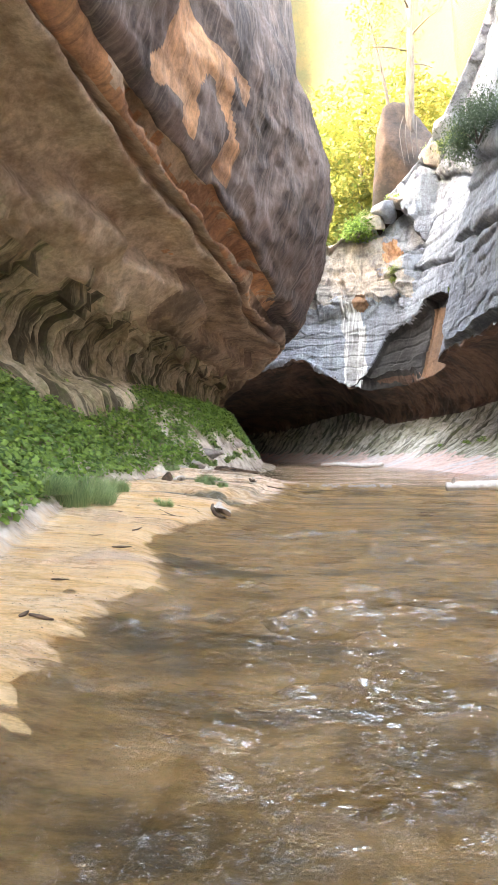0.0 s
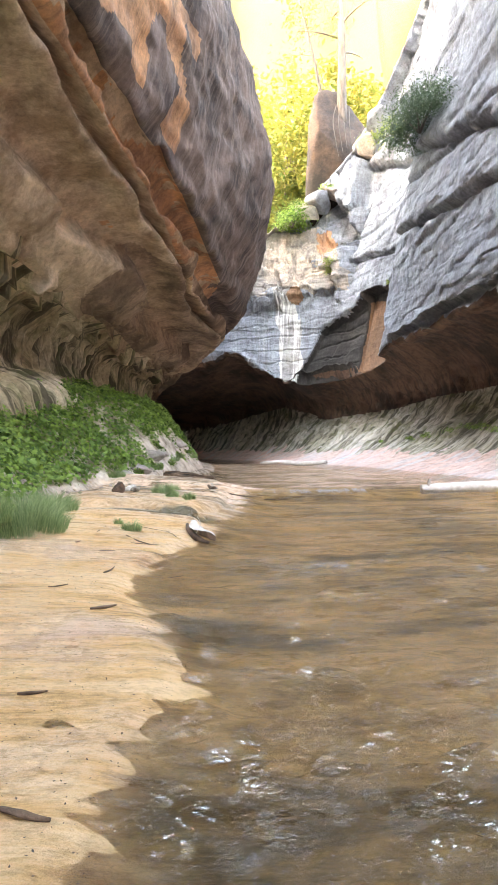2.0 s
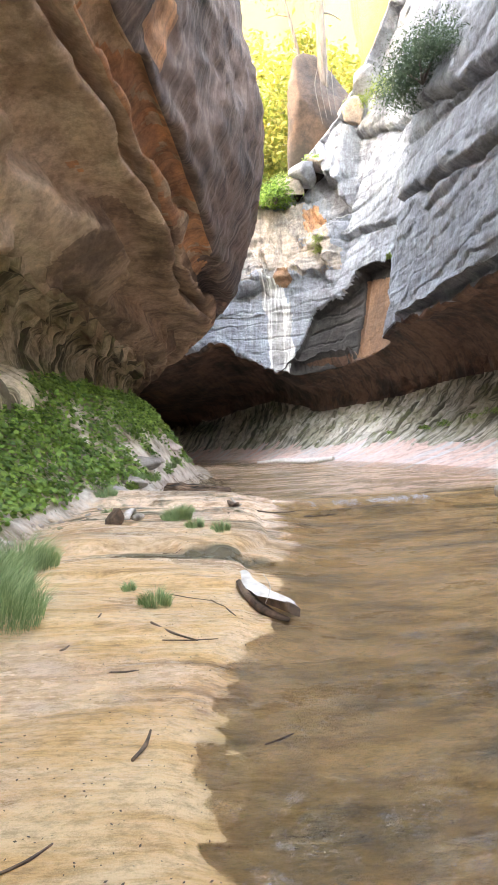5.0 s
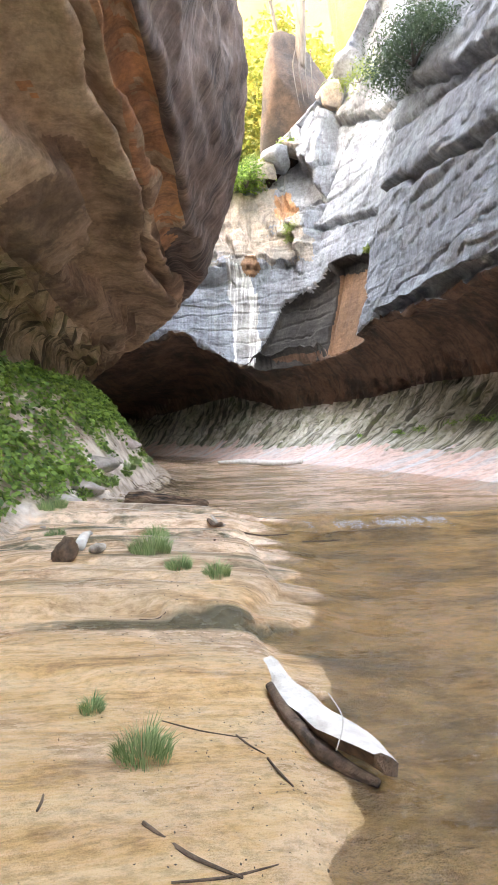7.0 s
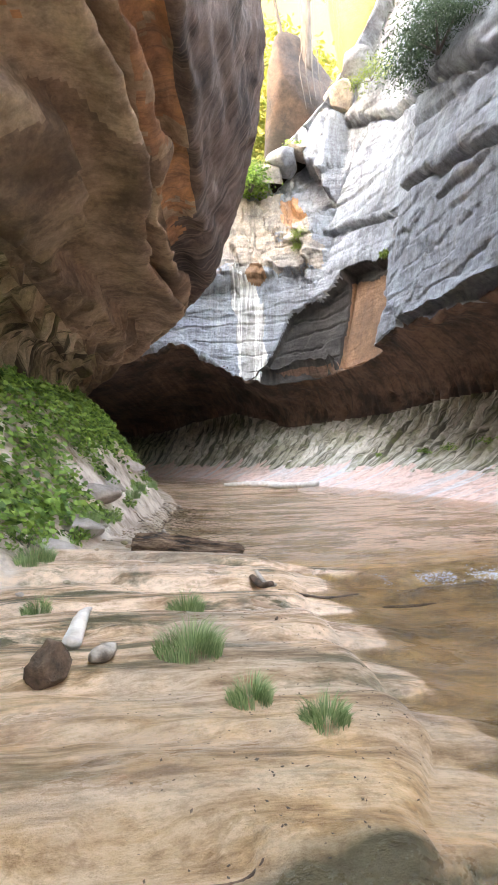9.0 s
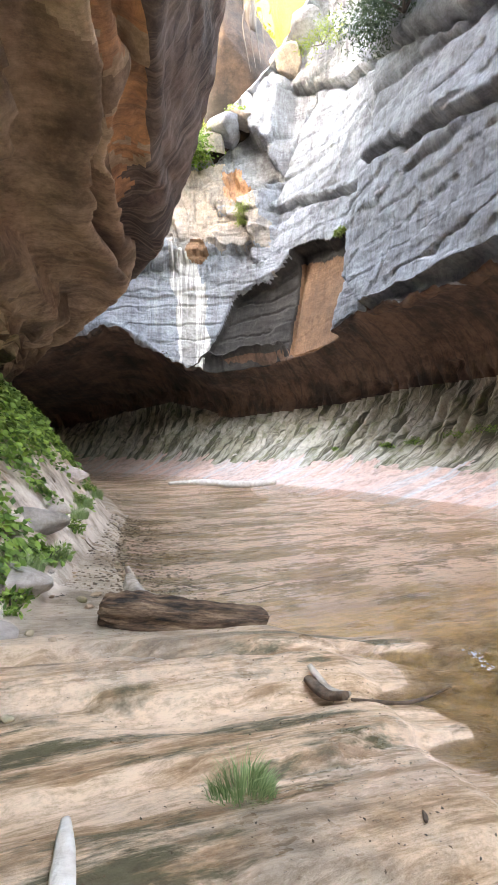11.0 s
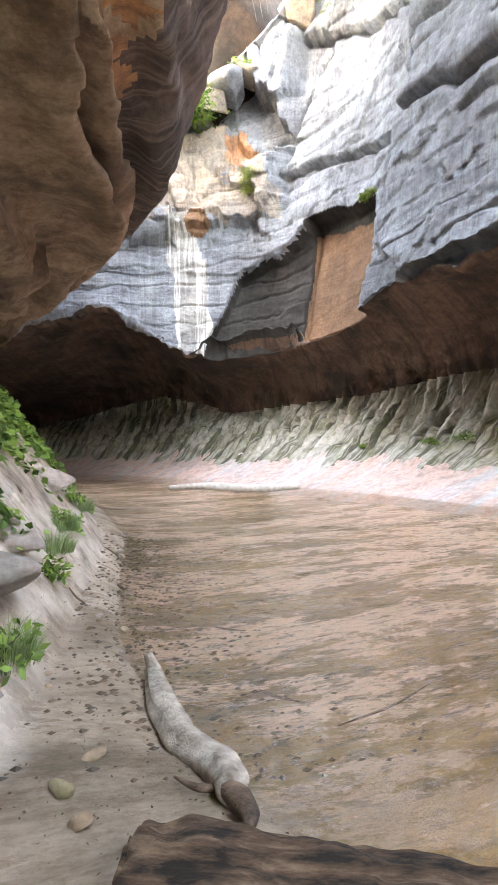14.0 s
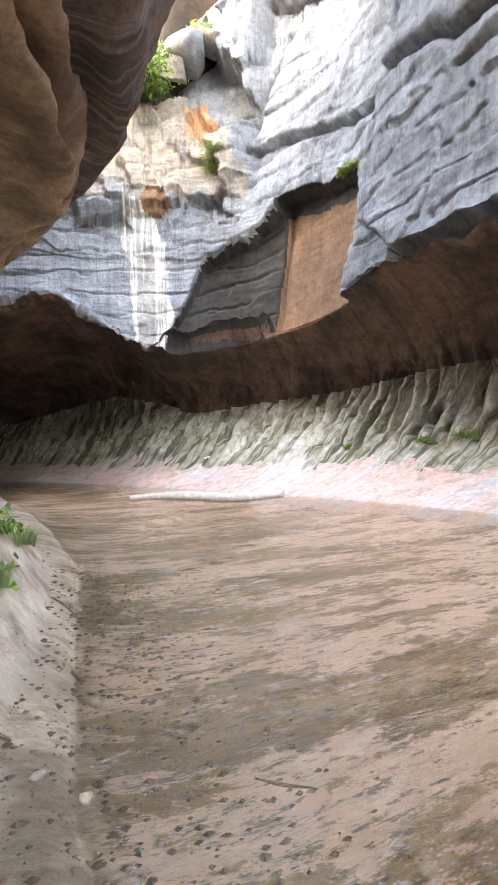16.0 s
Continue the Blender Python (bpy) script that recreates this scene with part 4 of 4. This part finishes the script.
# pebbles and broken rock on the banks
r = np.random.default_rng(8)
for i in range(46):
    py = r.uniform(12, 27)
    px = np.interp(py, EDGE_Y, EDGE_X) + r.uniform(-0.2, 0.7)
    s_ = r.uniform(0.02, 0.06)
    boulder("stone", (px, py, on_ground(px, py) + s_ * 0.25), (s_ * 1.3, s_, s_ * 0.7), (M_TAN, M_PINK, M_FLUTE_B)[i % 3], "small angular sandstone stone at the foot of the bank", 50 + i, "stone", 0.9, 2, r.uniform(0, 180), group="bank stones")
for i, (bx_, by_, s_) in enumerate(((-1.55, 18.6, 0.32), (-1.25, 20.3, 0.35), (-0.95, 21.3, 0.25), (-1.9, 17.4, 0.25), (-0.35, 24.2, 0.3))):
    boulder("bank_rock", (bx_ - 0.2, by_, on_ground(bx_ - 0.2, by_)), (s_ * 1.2, s_ * 1.4, s_ * 0.7), M_PINK, "pale weathered sandstone rock set in the bank", 120 + i, "rock", 0.9, 3, 30 * i, group="bank rocks")

# ---- plants ----
r = np.random.default_rng(12)
n = 80000
py = r.uniform(6, 34, n)
ex = np.interp(py, EDGE_Y, EDGE_X)
top_w = 3.5 - 1.8 * sstep(20, 26, py)
px = ex - 0.15 - top_w * r.uniform(0, 1, n) ** 0.85
patch = fbm(np.stack([px, py, 0 * px], 1), 0.9, 3, 2)
bare = sstep(17, 21, py) * (0.75 - 0.55 * sstep(0.5, 1.3, ex - px))
keep = (patch * 0.5 + 0.5 + r.normal(0, 0.12, n)) > 0.12 + bare * 0.95
px, py, patch = px[keep], py[keep], patch[keep]
lumps = 0.35 * np.abs(fbm(np.stack([px, py, 0 * px], 1), 1.6, 2, 5))
pz = np.array([on_ground(a, b2) for a, b2 in zip(px, py)]) + 0.02 + (lumps + 0.12) * r.uniform(0.2, 1.0, len(px))
bank_plants = foliage("bank_foliage", np.stack([px, py, pz], 1), np.tile((0.55, -0.25, 0.9), (len(px), 1)), 0.115, M_IVY, 0.75, 3)
tagged(bank_plants, "dense low green leafy ground cover on the bank", "foliage", kind="stuff")

for i, (x_, y_, s_) in enumerate(((-2.85, 9.95, 0.6), (-3.05, 10.7, 0.6), (-2.8, 11.5, 0.45), (-3.3, 9.3, 0.5))):
    grass("grass_clump", (x_, y_, on_ground(x_, y_)), s_ * 0.9, s_ * 0.95, 1700, "soft blue-green clump of long grass on the sand", 60 + i, "grass clumps")
for i, (x_, y_, s_) in enumerate(((-1.48, 10.3, 0.13), (-1.06, 13.85, 0.22), (-0.88, 13.05, 0.12), (-0.58, 12.75, 0.12), (-0.86, 15.1, 0.16), (-1.7, 10.75, 0.06), (-1.65, 18.9, 0.2), (-1.3, 19.7, 0.22), (-0.75, 22.0, 0.2), (-0.55, 22.9, 0.2), (-2.2, 16.6, 0.2), (0.0, 25.0, 0.2), (-2.1, 15.4, 0.12))):
    grass("grass_tuft", (x_, y_, on_ground(x_, y_)), s_, s_ * 1.0 + 0.06, int(3000 * s_) + 80, "small green tuft of grass on the wet sand", 80 + i)
for i, (x_, y_, s_) in enumerate(((-1.35, 19.6, 0.26), (-0.85, 21.4, 0.22), (-0.55, 23.0, 0.2), (-1.8, 18.2, 0.22), (-0.2, 24.6, 0.2), (-2.3, 16.9, 0.25))):
    shrub("bank_shrub", (x_, y_, on_ground(x_, y_)), s_, 260, 0.07, M_IVY, "bright green leafy plant on the pale bank", 140 + i, "plant", group="bank plants")


def on_right(y_, z_, x_=2.0):
    """The place on the right wall straight across from the middle of the canyon."""
    h_ = RIGHT_TREE.ray_cast(Vector((x_, y_, z_)), Vector((1, 0, 0)))[0]
    return h_ if h_ else Vector((11, y_, z_))


# green growth on the right bank and on the ledges above
for i, (y_, z_, s_) in enumerate(((28.6, 1.9, 0.45), (27.4, 2.1, 0.5), (26.2, 2.25, 0.5), (25.0, 2.2, 0.4), (29.7, 1.8, 0.3), (24.0, 2.1, 0.5), (32.5, 1.7, 0.2), (22.8, 2.0, 0.4))):
    shrub("hanging_plant", on_right(y_, z_), (s_ * 0.6, s_ * 1.3, s_ * 0.5), 320, 0.08, M_IVY, "low green plants at the top of the pink bank", 160 + i, "plant", group="bank top plants")
for i, (x_, y_, z_, s_) in enumerate(((9.0, 38.9, 13.2, 0.7), (9.7, 38.6, 13.5, 0.6), (8.3, 39.2, 12.9, 0.5), (11.5, 32.7, 10.7, 0.35), (11.4, 33.2, 10.7, 0.25))):
    p_ = on_right(y_, z_)
    shrub("ledge_grass", (p_.x - 0.1, p_.y, p_.z), (s_ * 0.7, s_, s_ * 0.5), 420, 0.16, M_LEDGE, "light green grassy growth on a rock ledge", 180 + i, "plant", width=0.2, group="ledge plants")
p_ = on_right(28.3, 16.6)
juniper = shrub("juniper", (p_.x - 0.3, p_.y, p_.z), (1.3, 2.6, 2.0), 11000, 0.17, M_PINE, "dark grey-green juniper leaning from the cliff ledge", 200, "shrub", width=0.22)
shrub("cliff_bush", (7.6, 40.2, 16.3), (1.0, 1.2, 1.4), 1500, 0.2, M_IVY, "green bush on the rim of the rock", 205, "shrub")
shrub("rim_grass", (12.6, 35.6, 20.4), (0.9, 1.8, 0.6), 900, 0.22, M_LEDGE, "pale green grass along the cliff rim", 206, "plant", width=0.2)

# loose block with a pine on it, above the notch
boulder("rock_pillar", (11.9, 41.9, 20.4), (3.0, 2.9, 6.6), M_PILLAR, "dark red-brown block of rock standing above the notch", 311, "rock", 0.9, 5, 20, box=0.6)
tree("pine_tree", (11.5, 41.2, 24.6), 17, 3.0, 0.28, M_YELLOW, "tall slender pine with thin sunlit yellow-green needles", 7, n_clump=90, per=30, leaf=0.3, crown_from=0.3, limbs=12, width=0.18)
tree("thin_tree", (10.6, 41.6, 24.0), 14, 1.4, 0.12, M_YELLOW, "thin leaning tree with sparse yellow-green leaves", 9, (-3.0, 0), n_clump=30, per=20, leaf=0.25, crown_from=0.4, limbs=8)
for i in range(4):
    stick("root", [(11.6 - 0.3 * i, 39.8, 24.6), (11.5 - 0.38 * i, 39.5, 23.2), (11.6 - 0.3 * i, 39.45, 21.8 - 0.3 * i)], [0.035, 0.03, 0.012], M_BARK, "bare hanging root on the rock block", "root", 6, 0.2, 40 + i, group="hanging roots")

boulder("sunlit_crag", (22.5, 54, 39), (5.0, 4.0, 9.0), M_CRAG, "sunlit orange crag of rock beyond the grey wall", 317, "rock", 0.9, 4, 35, box=0.7)

for i, (x_, y_, z_, s_) in enumerate(((8.7, 40.3, 17.5, 0.9), (9.6, 40.1, 17.9, 1.0), (10.5, 39.7, 18.6, 0.9), (11.5, 39.2, 19.6, 1.1), (12.4, 38.2, 20.8, 1.0), (13.1, 37.3, 22.0, 1.2))):
    boulder("rim_block", (x_, y_, z_), (s_ * 1.1, s_, s_ * 0.8), (M_NOTCH, M_FACE)[i % 2], "angular weathered block of sandstone on the rim", 330 + i, "rock", 1.0, 4, 25 * i, group="rim blocks", box=0.6)
for i, (x_, y_, z_, s_) in enumerate(((12.2, 38.0, 21.4, 0.7), (9.9, 39.6, 18.7, 0.5), (8.2, 40.2, 17.6, 0.7), (7.4, 40.7, 16.9, 0.8))):
    shrub("rim_shrub", (x_, y_, z_), s_, 500, 0.17, (M_LEDGE, M_IVY)[i % 2], "low green growth among blocks on the rim", 220 + i, "shrub", width=0.3, group="rim shrubs")

# sunlit woods and cliff beyond the notch
for i, (x_, y_, z_, h_, c_) in enumerate(((7, 58, 12, 20, 5.0), (12, 62, 14, 24, 6.0), (3, 62, 12, 16, 5.0), (17, 60, 18, 22, 6.0), (9, 70, 12, 32, 7.0), (15, 72, 14, 34, 7.0), (5.5, 52, 12, 9, 2.6), (22, 70, 20, 26, 7.0))):
    tree("background_tree", (x_, y_, z_), h_, c_, 0.3, M_YELLOW, "sunlit yellow-green tree in the canyon beyond", 400 + i, n_clump=190, per=40, leaf=0.6, crown_from=0.1, limbs=9, clump=0.8)
u_, v_ = np.linspace(-70, 110, 110), np.linspace(0, 1, 40)
U, W = np.meshgrid(u_, v_, indexing="ij")
cp = np.stack([U.ravel(), 100 - 18 * sstep(10, 40, U.ravel()) + 8 * W.ravel(), -2 + 95 * W.ravel()], 1)
cp[:, 1] += 5 * fbm(cp * (1, 1, 0.3), 0.06, 5)
cliff = mesh_object("far_cliff", cp, grid_faces(110, 40), [M_FAR])
tagged(cliff, "tall sunlit orange cliff far behind the trees", "cliff", kind="structure")
fl_ = mesh_object("upper_valley_ground", [(-70, 42.5, 11), (110, 42.5, 11), (110, 110, 12), (-70, 110, 12)], [(0, 1, 2, 3)], [M_SOIL])
tagged(fl_, "brown soil of the wooded ground above the tunnel", "ground", kind="structure")

# ---- broken water at the low fall ----
r = np.random.default_rng(31)
n = 1300
fx = r.uniform(1.6, 3.9, n)
fy = 16.28 - 0.10 * fx + r.normal(0, 0.06, n) - np.abs(r.normal(0, 0.10, n))
fz = water_level(fy + 0.10 * fx) + 0.015 + 0.03 * r.uniform(0, 1, n)
keep = fbm(np.stack([fx, 0 * fx, 0 * fx], 1), 2.5, 2) > -0.1
foam = foliage("white_water", np.stack([fx, fy, fz], 1)[keep], np.tile((0, -0.3, 1.0), (int(keep.sum()), 1)), 0.024, M_FOAM, 0.9, 9)
tagged(foam, "white foam where the stream spills over the ledge", "foam", kind="stuff")

# ribs of dead leaves and gravel on the muddy shore
n = 2600
py = r.uniform(11.5, 26, n)
px = np.interp(py, SHORE_Y, SHORE_X) - np.abs(r.normal(0, 0.8, n))
keep = px > np.interp(py, EDGE_Y, EDGE_X) - 0.3
px, py = px[keep], py[keep]
pz = np.array([on_ground(a, b2) for a, b2 in zip(px, py)]) + 0.004
litter = foliage("leaf_litter", np.stack([px, py, pz], 1), np.tile((0, 0, 1.5), (len(px), 1)), 0.018, M_LITTER, 0.6, 14)
tagged(litter, "scattered dead leaves and bark crumbs on wet sand", "leaf litter", kind="stuff")
n = 1500
py = r.uniform(2.5, 12, n)
px = np.interp(py, SHORE_Y, SHORE_X) - np.abs(r.normal(0, 0.8, n)) + 0.05
pz = np.array([on_ground(a, b2) for a, b2 in zip(px, py)]) + 0.003
litter = foliage("leaf_litter", np.stack([px, py, pz], 1), np.tile((0, 0, 1.5), (n, 1)), 0.014, M_LITTER, 0.6, 15)
tagged(litter, "scattered dark crumbs of bark on orange sand", "leaf litter", kind="stuff")

# wet gravel on the upstream shoals
n = 1500
py = r.uniform(18.6, 26, n)
px = np.interp(py, SHORE_Y, SHORE_X) + r.normal(0.25, 0.55, n)
keep = px > np.interp(py, EDGE_Y, EDGE_X)
px, py = px[keep], py[keep]
pz = np.array([on_ground(a, b2) for a, b2 in zip(px, py)])
corner = np.array([(1, 0, 0), (0.2, 0.9, 0.1), (-1, 0.2, 0), (-0.1, -0.9, 0), (0.1, 0.1, 0.6), (0, 0, -0.5)])
size_ = r.uniform(0.008, 0.028, (len(px), 1, 1)) * r.uniform(0.7, 1.3, (len(px), 6, 1))
gv = (np.stack([px, py, pz], 1)[:, None, :] + corner[None] * size_ * (1.4, 0.9, 1)).reshape(-1, 3)
gk = (np.arange(len(px)) * 6)[:, None, None] + np.array([(0, 1, 4), (1, 2, 4), (2, 3, 4), (3, 0, 4), (1, 0, 5), (2, 1, 5), (3, 2, 5), (0, 3, 5)])[None]
gravel = mesh_object("gravel", gv, gk.reshape(-1, 3), [M_LITTER], smooth=False)
tagged(gravel, "wet dark gravel scattered over the shallow shoals", "gravel", kind="stuff")
